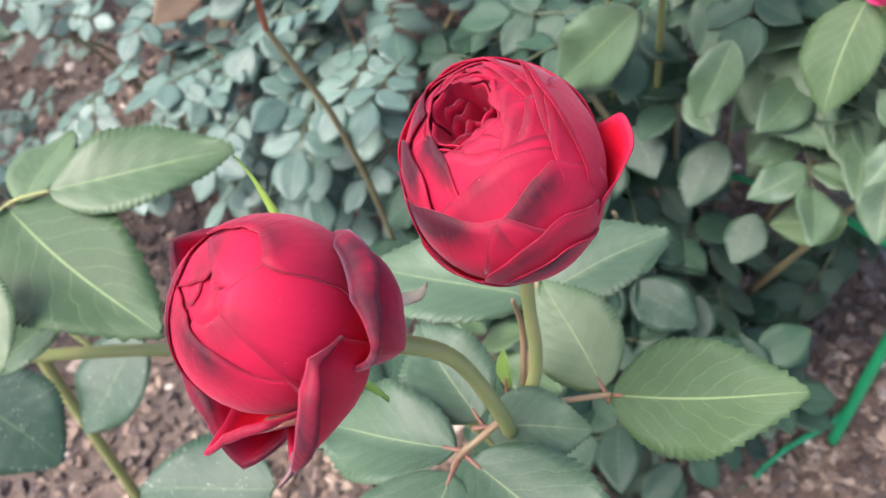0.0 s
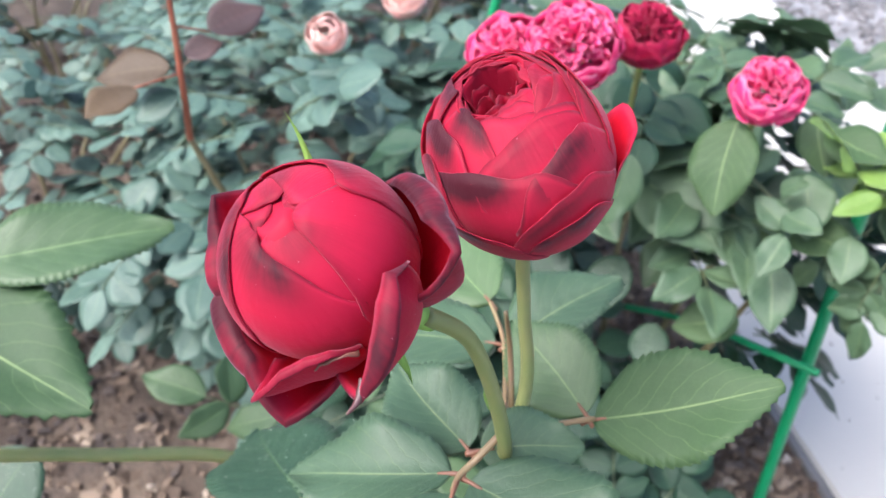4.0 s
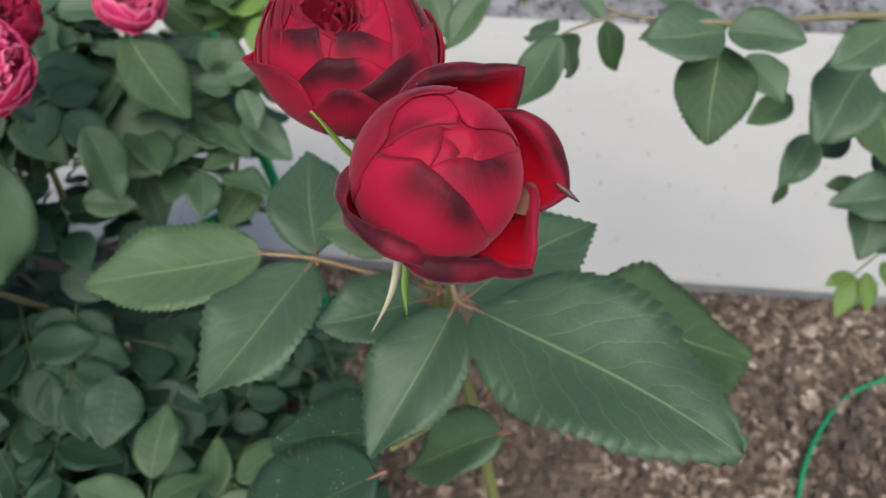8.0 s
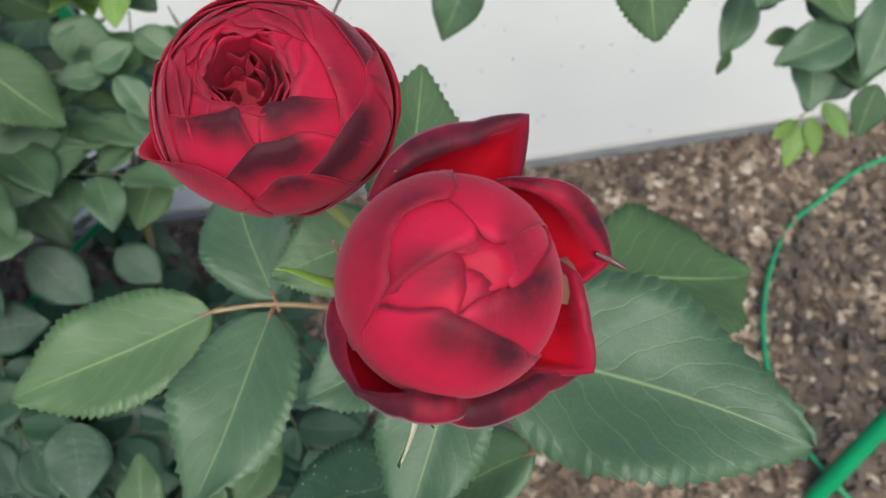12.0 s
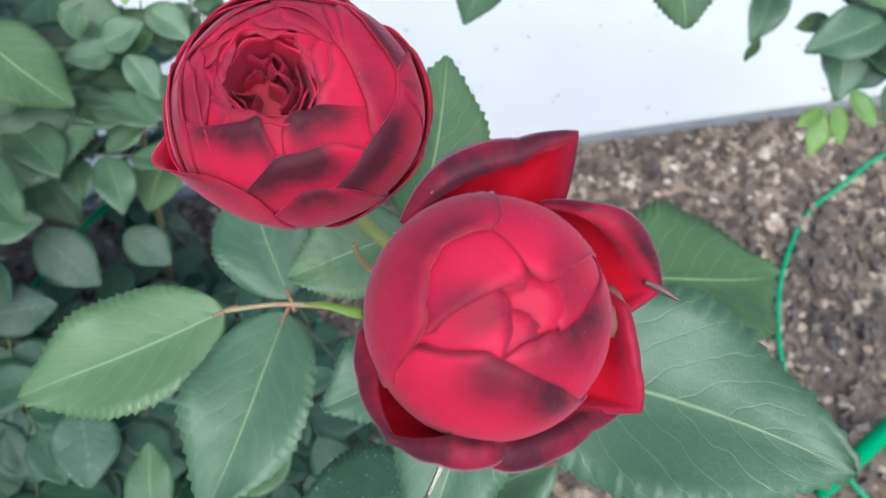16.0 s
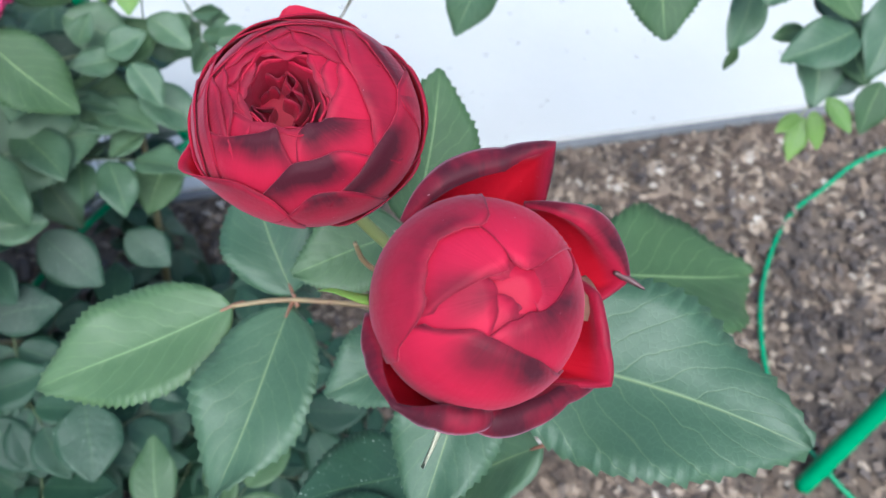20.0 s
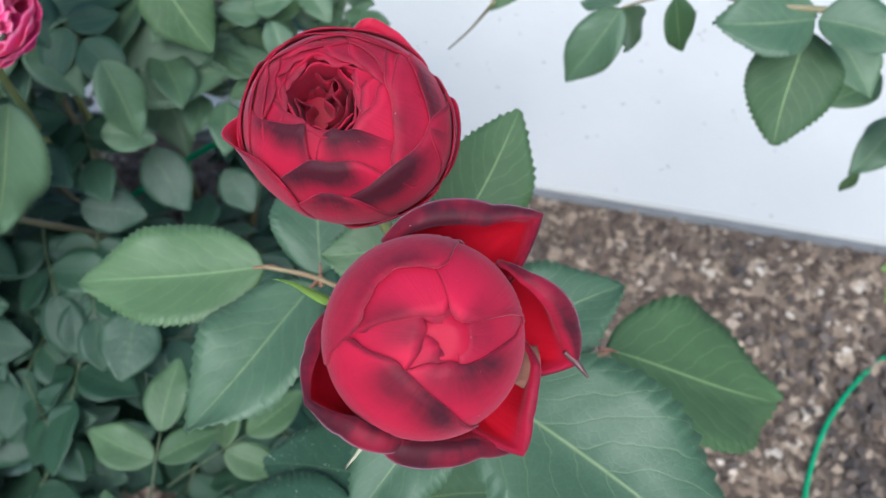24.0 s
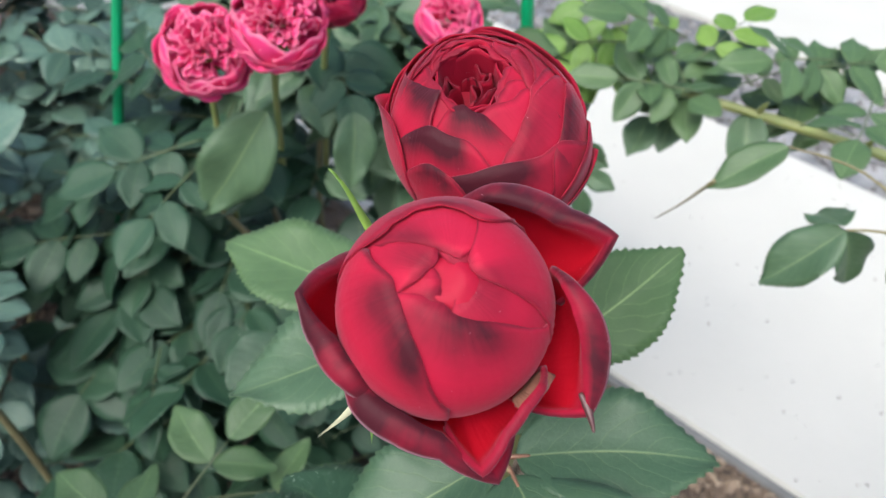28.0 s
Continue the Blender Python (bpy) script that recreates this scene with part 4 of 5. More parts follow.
sepal_between(bud, (-0.0065, -0.022, -0.0225), (-0.0050, -0.0475, -0.0400), 0.060, -0.15, SEPAL_DRY, 2)
sepal_between(bud, (-0.0262, 0.0046, -0.0090), (-0.0449, 0.0034, 0.0134), 0.062, 0.08, SEPAL, 3)
child("petal", petal(RB, RB * 1.02, -16, 6, 96, (86, 81, 79, 81, 87), 1.05, 1.20, 0.0, 0.0, 0.02, 77, TAN), bud, None, "withered tan scrap of petal")
sepal_between(bud, (-0.0030, -0.021, -0.0235), (0.0020, -0.0400, -0.0440), 0.07, -0.10, SEPAL, 5)
sepal_between(bud, (0.0012, 0.0262, -0.0285), (-0.0045, 0.0262, -0.0470), 0.20, 0.2, SEPAL_DRY, 4)

# stems of the two blooms
world_tube(bush, "stem", [(0.02, 0.15, -0.02), (0.015, 0.13, 0.35), (-0.012, 0.092, 0.66), (-0.036, 0.084, 0.80), (-0.053, 0.096, 0.86), (-0.064, 0.0962, 0.893), ROSE_FOOT], [0.006, 0.0055, 0.0042, 0.0034, 0.0029, 0.0027, 0.0029], STEM, 12, 8, "smooth green rose stem")
world_tube(bush, "stem", [(-0.036, 0.085, 0.79), (-0.032, 0.080, 0.86), (-0.0345, 0.067, 0.916), BUD_FOOT], [0.0034, 0.0031, 0.0030, 0.0034], STEM, 12, 8, "curved green bud stem")
world_tube(bush, "petiole", [(-0.034, 0.080, 0.83), (-0.070, 0.094, 0.822), (-0.112, 0.106, 0.818), (-0.141, 0.107, 0.818)], [0.0016, 0.0014, 0.0013, 0.0011], STEM_RED, 8, 6)
world_tube(bush, "petiole", [(-0.045, 0.09, 0.84), (-0.046, 0.112, 0.838), (-0.047, 0.128, 0.835)], [0.0016, 0.0013, 0.0012], STEM_RED, 8, 6)
world_tube(bush, "petiole", [(-0.033, 0.079, 0.860), (-0.030, 0.069, 0.851), (-0.026, 0.061, 0.848), (-0.019, 0.056, 0.850)], [0.0016, 0.0015, 0.0014, 0.001], STEM_RED, 8, 6)
world_tube(bush, "petiole", [(-0.010, 0.092, 0.70), (0.02, 0.105, 0.755), (0.050, 0.114, 0.779)], [0.0017, 0.0014, 0.0012], STEM_RED, 8, 6)
world_tube(bush, "petiole", [(-0.012, 0.090, 0.68), (-0.030, 0.05, 0.75), (-0.055, 0.010, 0.788)], [0.0017, 0.0014, 0.0012], STEM, 8, 6)

world_tube(bush, "petiole", [(-0.0700, 0.0905, 0.8900), (-0.0679, 0.0932, 0.8661), (-0.0535, 0.0905, 0.8465), (-0.046, 0.088, 0.825)], [0.0009, 0.0013, 0.0015, 0.0017], STEM_RED, 8, 6, "thin withered brown stalk")

def near_leaf(base, tip, up, meshes, k, width=1.0, thing=None):
    thing = thing or bush
    m = Matrix.Translation(-thing.matrix_basis.translation) @ leaf_pose(base, tip, up) @ Matrix.Diagonal((1, width, 1, 1))
    if thing == bush:
        b, way = Vector(base), (Vector(tip) - Vector(base)).normalized()
        world_tube(bush, "leaf_joint", [b - way * 0.006 - Vector((0, 0, 0.0012)), b - way * 0.001, b + way * 0.006], [0.0012, 0.0011, 0.0005], JOINT_RED, 8, 3)
    return child("leaf", meshes[k % len(meshes)], thing, m)


near_leaf((-0.141, 0.107, 0.818), (-0.237, 0.076, 0.819), (0, -0.2, 1), NEAR_PALE, 0)
near_leaf((-0.112, 0.102, 0.818), (-0.151, 0.016, 0.819), (-0.1, -0.1, 1), NEAR_LEAVES, 0)
near_leaf((-0.110, 0.108, 0.819), (-0.128, 0.172, 0.842), (0, -0.3, 1), NEAR_LEAVES, 1)
near_leaf((-0.047, 0.128, 0.834), (-0.018, 0.189, 0.877), (0.3, -0.4, 1), NEAR_DEEP, 0)
near_leaf((-0.050, 0.125, 0.835), (-0.105, 0.108, 0.847), (0.35, -0.4, 1), NEAR_PALE, 1, 1.2)
near_leaf((-0.018, 0.056, 0.850), (0.097, -0.008, 0.858), (0, -0.1, 1), NEAR_LEAVES, 0)
near_leaf((-0.022, 0.064, 0.848), (0.039, 0.114, 0.864), (0, -0.2, 1), NEAR_LEAVES, 3)
near_leaf((0.048, 0.114, 0.780), (0.170, 0.130, 0.724), (0, 0, 1), NEAR_DEEP, 1)
near_leaf((-0.028, 0.058, 0.847), (-0.059, -0.012, 0.826), (0, 0, 1), NEAR_LEAVES, 2)
near_leaf((-0.055, 0.02, 0.790), (-0.128, 0.019, 0.764), (0, 0, 1), NEAR_SPOT, 0)
near_leaf((0.0, 0.023, 0.790), (-0.052, 0.021, 0.751), (0, 0, 1), NEAR_LEAVES, 4)
near_leaf((-0.060, -0.005, 0.790), (-0.146, -0.032, 0.749), (0, 0, 1), NEAR_SPOT, 1)
near_leaf((-0.043, 0.069, 0.837), (-0.093, 0.046, 0.844), (0.2, 0, 1), NEAR_LEAVES, 5, 1.3)
near_leaf((-0.036, 0.072, 0.846), (-0.030, 0.115, 0.850), (0.25, -0.1, 1), NEAR_LEAVES, 2, 1.25)

near_leaf((-0.0530, 0.0830, 0.8440), (-0.0610, 0.0828, 0.8630), (0.6, -0.7, 0.2), LIME_LEAVES, 0, 0.7)


# ---- the plants around ----
RACHIS = tube("leaf", [(0, 0, 0), (0.35, 0, 0.02), (0.75, 0, 0.0), (1, 0, -0.03)], [0.014, 0.012, 0.010, 0.007], STEM_BUSH, 6, 3)


def leaflet_poses(rng, count, size):
    """Poses of the leaflets of a compound leaf whose stalk runs along +x for a length of 1."""
    out = [pose(1.0, 0, -0.03, rng.uniform(-12, 12), rng.uniform(0, 18), rng.uniform(-8, 8)) @ Matrix.Scale(size, 4)]
    places = {3: (0.72,), 5: (0.72, 0.36), 7: (0.78, 0.5, 0.24)}[count]
    for n, x in enumerate(places):
        for s in (-1, 1):
            out.append(pose(x, 0.02 * s, 0.0, rng.uniform(-16, 16), rng.uniform(-4, 20), s * rng.uniform(52, 74)) @ Matrix.Scale(size * (0.92 - 0.14 * n) * rng.uniform(0.88, 1.1), 4))
    return out


def compound(thing, base, way, up, length, meshes, rng, count=5, size=0.62):
    """A compound leaf on its own stalk: leaf > leaflets."""
    o = thing.matrix_basis.translation
    b = Vector(base)
    m = Matrix.Translation(-o) @ leaf_pose(b, b + Vector(way).normalized() * length, up)
    stem = child("leaf", RACHIS, thing, m)
    for q in leaflet_poses(rng, count, size):
        child("leaflet", meshes[rng.randrange(len(meshes))], stem, q)
    return stem


def whole_leaf(leaflet, rng, count, size):
    """A compound leaf as one mesh, for the bushes further off."""
    parts = [(RACHIS, Matrix.Identity(4), 0)] + [(leaflet, q, 1) for q in leaflet_poses(rng, count, size)]
    verts, faces, slots, uvs = [], [], [], []
    for me, m, slot in parts:
        b = len(verts)
        verts += [m @ v.co for v in me.vertices]
        faces += [tuple(b + q for q in f.vertices) for f in me.polygons]
        slots += [slot] * len(me.polygons)
        own = [(0.5, 0.5)] * len(me.vertices)
        if me.uv_layers:
            for loop, d in zip(me.loops, me.uv_layers[0].data):
                own[loop.vertex_index] = tuple(d.uv)
        uvs += own
    out = mesh_of("leaf", verts, faces, STEM_BUSH, True, uvs)
    out.materials.append(leaflet.materials[0])
    out.polygons.foreach_set("material_index", slots)
    return out


def canopy(thing, rng, number, centre, radii, meshes, length, count=5, size=0.62, lean=0.5, low=0.15, keep=None):
    """Compound leaves over the upper shell of a rounded crown, the blades turned up and outwards."""
    c = Vector(centre)
    n = 0
    while n < number:
        d = Vector((rng.gauss(0, 1), rng.gauss(0, 1), rng.gauss(0.25, 0.8))).normalized()
        depth = rng.uniform(0.45, 1.0) ** 0.6
        q = c + Vector((d.x * radii[0], d.y * radii[1], d.z * radii[2])) * depth
        if q.z < low or (keep is not None and not keep(q)):
            continue
        n += 1
        way = Vector((d.x, d.y, d.z * 0.3 - 0.15)) + Vector((rng.uniform(-0.7, 0.7), rng.uniform(-0.7, 0.7), rng.uniform(-0.3, 0.25)))
        up = Vector((d.x * lean, d.y * lean, 1.0)) + Vector((rng.uniform(-0.4, 0.4), rng.uniform(-0.4, 0.4), 0))
        s = length * rng.uniform(0.75, 1.2)
        foot = q - way.normalized() * s * 0.6
        if count:
            compound(thing, foot, way, up, s, meshes, rng, count, size)
        else:
            child("leaf", meshes[rng.randrange(len(meshes))], thing, Matrix.Translation(-thing.matrix_basis.translation) @ leaf_pose(foot, foot + way.normalized() * s, up))


def canes(thing, rng, number, foot, centre, radii, mat, thick=0.006):
    f, c = Vector(foot), Vector(centre)
    for n in range(number):
        a = 2 * math.pi * (n + rng.random() * 0.6) / number
        top = c + Vector((math.cos(a) * radii[0] * 0.7, math.sin(a) * radii[1] * 0.7, radii[2] * rng.uniform(0.1, 0.7)))
        mid = f.lerp(top, 0.5) + Vector((rng.uniform(-0.04, 0.04), rng.uniform(-0.04, 0.04), 0.05))
        f2 = f + Vector((math.cos(a) * 0.02, math.sin(a) * 0.02, -0.02))
        world_tube(thing, "cane", [f2, mid, top], [thick, thick * 0.75, thick * 0.35], mat, 8, 6, "", n, 0.2)


def bloom(thing, centre, axis, R, mat, seed, rows=((6, 1.0, 94), (7, 1.0, 74), (7, 0.97, 58)), ruffles=70, label=""):
    """A full bloom: cupped outer petals round a crown of crumpled, folded ones."""
    rng = random.Random(seed)
    o = thing.matrix_basis.translation
    f = child("flower", hip("flower"), thing, Matrix.Translation(-o) @ frame_of(centre, axis) @ Matrix.Scale(R / 0.036, 4), label)
    for ring, (count, s, top) in enumerate(rows):
        for i in range(count):
            a = 360 * i / count + ring * 41 + rng.uniform(-24, 24)
            w = 620 / count
            t = top + rng.uniform(-11, 9)
            child("petal", petal(0.036 * s, 0.034 * (0.86 + 0.14 * s), a, a + w, 150 - 6 * ring, (t + 12, t + 1, t + 3, t - 3, t + 4, t + 11), 0.95, 1.05 + rng.uniform(-0.03, 0.05), 0.0, 0.0, 0.038, rng.randrange(9999), mat, 2.5, 14, 7, wavy=1.5), f)
    for i in range(ruffles):
        th = 66 * math.sqrt((i + 0.5) / ruffles)
        az = 137.5 * i + rng.uniform(-18, 18)
        turn = rng.uniform(0, 3.14)
        half, bow = rng.uniform(0.005, 0.0085), rng.uniform(-0.006, 0.006)
        pts = [(q * half * math.cos(turn) - (bow * (1 - q * q) + 0.0016 * (-1) ** k) * math.sin(turn), q * half * math.sin(turn) + (bow * (1 - q * q) + 0.0016 * (-1) ** k) * math.cos(turn)) for k, q in enumerate((-1.0, -0.5, 0.0, 0.5, 1.0))]
        m = Matrix.Rotation(radians(az), 4, "Z") @ Matrix.Rotation(radians(th), 4, "Y")
        child("petal", ribbon(pts, 0.016, 0.0352 + rng.uniform(-0.0025, 0.0025), (rng.uniform(-0.003, 0.003), rng.uniform(-0.003, 0.003)), rng.uniform(0, 6), mat), f, m)
    return f


# bush with the pink blooms
rng = random.Random(11)
pink_bush = empty("pink_rose_bush", (-0.50, 0.42, 0.0), "leafy rose bush with crumpled magenta blooms", "rose bush")


def clear_of_path(q):
    """Keeps the crown behind the near bloom and off the open path."""
    return 0.90 * q.x + 0.43 * q.y < -0.05 - 0.045 * min(1.0, max(0.0, (q.z - 0.42) / 0.15)) and q.y < 0.76 and q.x > -0.68


canes(pink_bush, rng, 6, (-0.50, 0.42, 0), (-0.47, 0.38, 0.50), (0.26, 0.28, 0.24), STEM_BROWN)
# lower and inner leaves carry the crown's shade in their darker green
canopy(pink_bush, rng, 150, (-0.50, 0.42, 0.46), (0.31, 0.37, 0.31), SHADED_LEAVES, 0.086, 5, 0.70, 0.60, 0.12, lambda q: q.z < 0.57 and q.x < -0.36 - 0.2 * max(0.0, q.z - 0.4) and clear_of_path(q))
canopy(pink_bush, rng, 30, (-0.50, 0.42, 0.46), (0.31, 0.37, 0.31), NEAR_LEAVES, 0.100, 5, 0.70, 0.15, 0.57, lambda q: q.y > 0.35 and clear_of_path(q))
canopy(pink_bush, rng, 18, (-0.50, 0.42, 0.46), (0.31, 0.37, 0.31), SHADED_LEAVES, 0.086, 5, 0.70, 0.5, 0.57, lambda q: q.y < 0.35 and q.x < -0.38 and clear_of_path(q))
canopy(pink_bush, rng, 26, (-0.50, 0.42, 0.46), (0.31, 0.37, 0.31), NEAR_LEAVES, 0.095, 5, 0.70, 0.15, 0.65, lambda q: q.y > 0.33 and clear_of_path(q))
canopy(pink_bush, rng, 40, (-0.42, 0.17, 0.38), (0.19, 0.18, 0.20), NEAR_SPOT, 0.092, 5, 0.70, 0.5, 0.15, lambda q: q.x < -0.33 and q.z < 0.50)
canopy(pink_bush, rng, 55, (-0.24, 0.24, 0.24), (0.17, 0.20, 0.19), SHADED_LEAVES, 0.084, 5, 0.70, 0.40, 0.08, lambda q: q.z < 0.44 and 0.90 * q.x + 0.43 * q.y < -0.03)
for n, (c, ax, R, mat, seed, label) in enumerate([
        ((-0.426, 0.204, 0.805), (0.55, -0.35, 0.75), 0.0345, PINK, 1, "crumpled magenta rose bloom"),
        ((-0.375, 0.239, 0.836), (0.50, -0.25, 0.83), 0.0345, PINK, 2, "wide crumpled magenta rose bloom"),
        ((-0.405, 0.319, 0.822), (0.25, -0.1, 0.95), 0.029, PINK_OLD, 3, "ageing dark magenta rose bloom"),
        ((-0.343, 0.405, 0.793), (0.45, -0.3, 0.85), 0.028, PINK, 4, "round magenta rose bloom")]):
    bloom(pink_bush, c, ax, R, mat, seed, label=label)
    foot = Vector(c) - Vector(ax).normalized() * (R * 1.25)
    world_tube(pink_bush, "stem", [foot, foot + Vector((-0.02, 0.01, -0.06)), foot + Vector((-0.05, 0.03, -0.22))], [0.003, 0.003, 0.0036], STEM, 8, 6)
near_leaf((-0.393, 0.232, 0.752), (-0.424, 0.168, 0.655), (0.45, -0.28, 0.41), NEAR_LEAVES, 0, 0.82, pink_bush)
near_leaf((-0.36, 0.30, 0.735), (-0.335, 0.275, 0.675), (0.45, -0.28, 0.5), NEAR_LEAVES, 2, 1.0, pink_bush)
near_leaf((-0.345, 0.386, 0.767), (-0.295, 0.346, 0.711), (0.25, -0.45, 0.85), NEAR_DEEP, 0, 1.1, pink_bush)
near_leaf((-0.403, 0.341, 0.671), (-0.306, 0.380, 0.660), (0.25, -0.45, 0.85), NEAR_LEAVES, 1, 1.1, pink_bush)
near_leaf((-0.293, 0.409, 0.724), (-0.278, 0.418, 0.746), (0.25, -0.45, 0.85), NEAR_LEAVES, 2, 1.1, pink_bush)
near_leaf((-0.272, 0.412, 0.701), (-0.302, 0.394, 0.716), (0.25, -0.45, 0.85), NEAR_LEAVES, 3, 1.1, pink_bush)
near_leaf((-0.277, 0.407, 0.713), (-0.241, 0.414, 0.722), (0.25, -0.45, 0.85), NEAR_LEAVES, 4, 1.1, pink_bush)
near_leaf((-0.257, 0.397, 0.708), (-0.238, 0.367, 0.687), (0.25, -0.45, 0.85), NEAR_LEAVES, 5, 1.1, pink_bush)
near_leaf((-0.248, 0.454, 0.704), (-0.217, 0.431, 0.684), (0.25, -0.45, 0.85), NEAR_LEAVES, 0, 1.1, pink_bush)
near_leaf((-0.386, 0.286, 0.659), (-0.341, 0.294, 0.652), (0.25, -0.45, 0.85), NEAR_LEAVES, 1, 1.1, pink_bush)
near_leaf((-0.383, 0.324, 0.587), (-0.338, 0.285, 0.553), (0.25, -0.45, 0.85), NEAR_SPOT, 0, 1.1, pink_bush)
near_leaf((-0.419, 0.248, 0.589), (-0.363, 0.256, 0.575), (0.25, -0.45, 0.85), NEAR_SPOT, 1, 1.1, pink_bush)
near_leaf((-0.350, 0.176, 0.540), (-0.344, 0.111, 0.529), (0.25, -0.45, 0.85), NEAR_SPOT, 2, 1.1, pink_bush)
near_leaf((-0.292, 0.170, 0.445), (-0.352, 0.195, 0.492), (0.25, -0.45, 0.85), NEAR_SPOT, 0, 1.1, pink_bush)
near_leaf((-0.270, 0.399, 0.587), (-0.294, 0.344, 0.570), (0.25, -0.45, 0.85), NEAR_DEEP, 1, 1.1, pink_bush)
near_leaf((-0.396, 0.396, 0.593), (-0.361, 0.350, 0.555), (0.25, -0.45, 0.85), NEAR_LEAVES, 2, 1.1, pink_bush)
near_leaf((-0.332, 0.355, 0.528), (-0.296, 0.322, 0.507), (0.25, -0.45, 0.85), NEAR_SPOT, 1, 1.1, pink_bush)
near_leaf((-0.320, 0.458, 0.760), (-0.264, 0.471, 0.767), (0.25, -0.45, 0.85), NEAR_DEEP, 0, 1.1, pink_bush)
near_leaf((-0.308, 0.441, 0.727), (-0.259, 0.425, 0.699), (0.25, -0.45, 0.85), NEAR_LEAVES, 1, 1.1, pink_bush)
near_leaf((-0.293, 0.437, 0.678), (-0.243, 0.456, 0.696), (0.25, -0.45, 0.85), NEAR_DEEP, 1, 1.1, pink_bush)
near_leaf((-0.270, 0.406, 0.662), (-0.217, 0.387, 0.637), (0.25, -0.45, 0.85), NEAR_LEAVES, 2, 1.1, pink_bush)
near_leaf((-0.349, 0.468, 0.758), (-0.303, 0.455, 0.728), (0.25, -0.45, 0.85), NEAR_DEEP, 0, 1.1, pink_bush)
near_leaf((-0.328, 0.434, 0.662), (-0.280, 0.404, 0.621), (0.25, -0.45, 0.85), NEAR_DEEP, 1, 1.1, pink_bush)
near_leaf((-0.359, 0.465, 0.686), (-0.318, 0.444, 0.654), (0.25, -0.45, 0.85), NEAR_SPOT, 1, 1.1, pink_bush)
near_leaf((-0.273, 0.522, 0.711), (-0.241, 0.499, 0.684), (0.25, -0.45, 0.85), NEAR_LEAVES, 4, 1.1, pink_bush)
near_leaf((-0.406, 0.439, 0.653), (-0.367, 0.410, 0.614), (0.25, -0.45, 0.85), NEAR_SPOT, 0, 1.1, pink_bush)

# low spreading bush with small grey-green leaves
rng = random.Random(21)
grey_bush = empty("rose_bush", (-0.85, -0.05, 0.0), "spreading rose bush with small rounded grey-green leaves", "rose bush")
canes(grey_bush, rng, 7, (-0.85, -0.05, 0), (-0.82, 0.0, 0.42), (0.34, 0.30, 0.22), STEM_BROWN, 0.005)
canopy(grey_bush, rng, 62, (-0.84, 0.40, 0.36), (0.24, 0.26, 0.30), GREY_LEAVES, 0.092, 7, 0.58, 0.3, 0.1, lambda q: q.x < -0.60)
canopy(grey_bush, rng, 145, (-0.82, 0.04, 0.38), (0.38, 0.38, 0.32), GREY_LEAVES, 0.094, 7, 0.58, 0.2, 0.1, lambda q: q.x < -0.52)

rng = random.Random(31)
GREY_WHOLE = [whole_leaf(GREY_LEAVES[n % 3], rng, 7, 0.52) for n in range(5)]
FAR_WHOLE = [whole_leaf(GREY_LEAVES[n % 3], rng, 5, 0.58) for n in range(4)]
west_bush = empty("rose_bush", (-1.15, -0.50, 0.0), "low open rose bush with small blue-green leaves", "rose bush")
canes(west_bush, rng, 7, (-1.15, -0.50, 0), (-1.1, -0.42, 0.34), (0.36, 0.32, 0.2), STEM_BROWN, 0.005)
canopy(west_bush, rng, 105, (-1.1, -0.42, 0.32), (0.40, 0.36, 0.28), GREY_WHOLE, 0.085, 0, 0.50, 0.4, 0.06)

for place, turn in (((-1.75, -0.55), 70), ((-1.50, -1.15), 160), ((-2.15, -0.05), 250), ((-0.90, -1.10), 310), ((-2.35, -1.15), 25), ((-1.30, 0.46), 120), ((-1.95, 0.56), 200)):
    copy_thing(west_bush, pose(place[0], place[1], 0.0, 0, 0, turn))

rng = random.Random(41)
far_bush = empty("rose_bush", (-1.55, 0.25, 0.0), "rose bush with grey-green leaves and pale blush blooms", "rose bush")
canes(far_bush, rng, 6, (-1.55, 0.25, 0), (-1.45, 0.22, 0.5), (0.4, 0.4, 0.25), STEM_BROWN, 0.006)
canopy(far_bush, rng, 170, (-1.40, 0.26, 0.42), (0.48, 0.48, 0.34), FAR_WHOLE, 0.095, 0, 0.58, 0.5, 0.1)
bloom(far_bush, (-0.768, 0.071, 0.675), (0.7, -0.2, 0.7), 0.026, BLUSH, 8, ((5, 1.0, 62), (5, 0.8, 40), (4, 0.55, 30)), 0, "pale blush rose bloom")
bloom(far_bush, (-0.983, 0.212, 0.618), (0.6, -0.3, 0.7), 0.034, BLUSH, 9, ((5, 1.0, 62), (5, 0.8, 40), (4, 0.55, 30)), 0, "pale blush rose bloom")

# bronze-leaved cane behind
rng = random.Random(51)
red_bush = empty("rose_bush", (-0.50, -0.03, 0.0), "young rose bush with a crimson cane and bronze leaves", "rose bush")
world_tube(red_bush, "cane", [(-0.50, -0.03, -0.02), (-0.50, -0.035, 0.40), (-0.49, -0.050, 0.59), (-0.481, -0.068, 0.68), (-0.479, -0.080, 0.73)], [0.0044, 0.0040, 0.0036, 0.0034, 0.0031], STEM_BROWN, 10, 8, "olive green lower cane")
world_tube(red_bush, "cane", [(-0.479, -0.080, 0.73), (-0.472, -0.074, 0.78), (-0.474, -0.069, 0.83), (-0.480, -0.064, 0.90)], [0.0034, 0.0030, 0.0026, 0.0020], STEM_CRIMSON, 10, 8, "crimson young cane top")
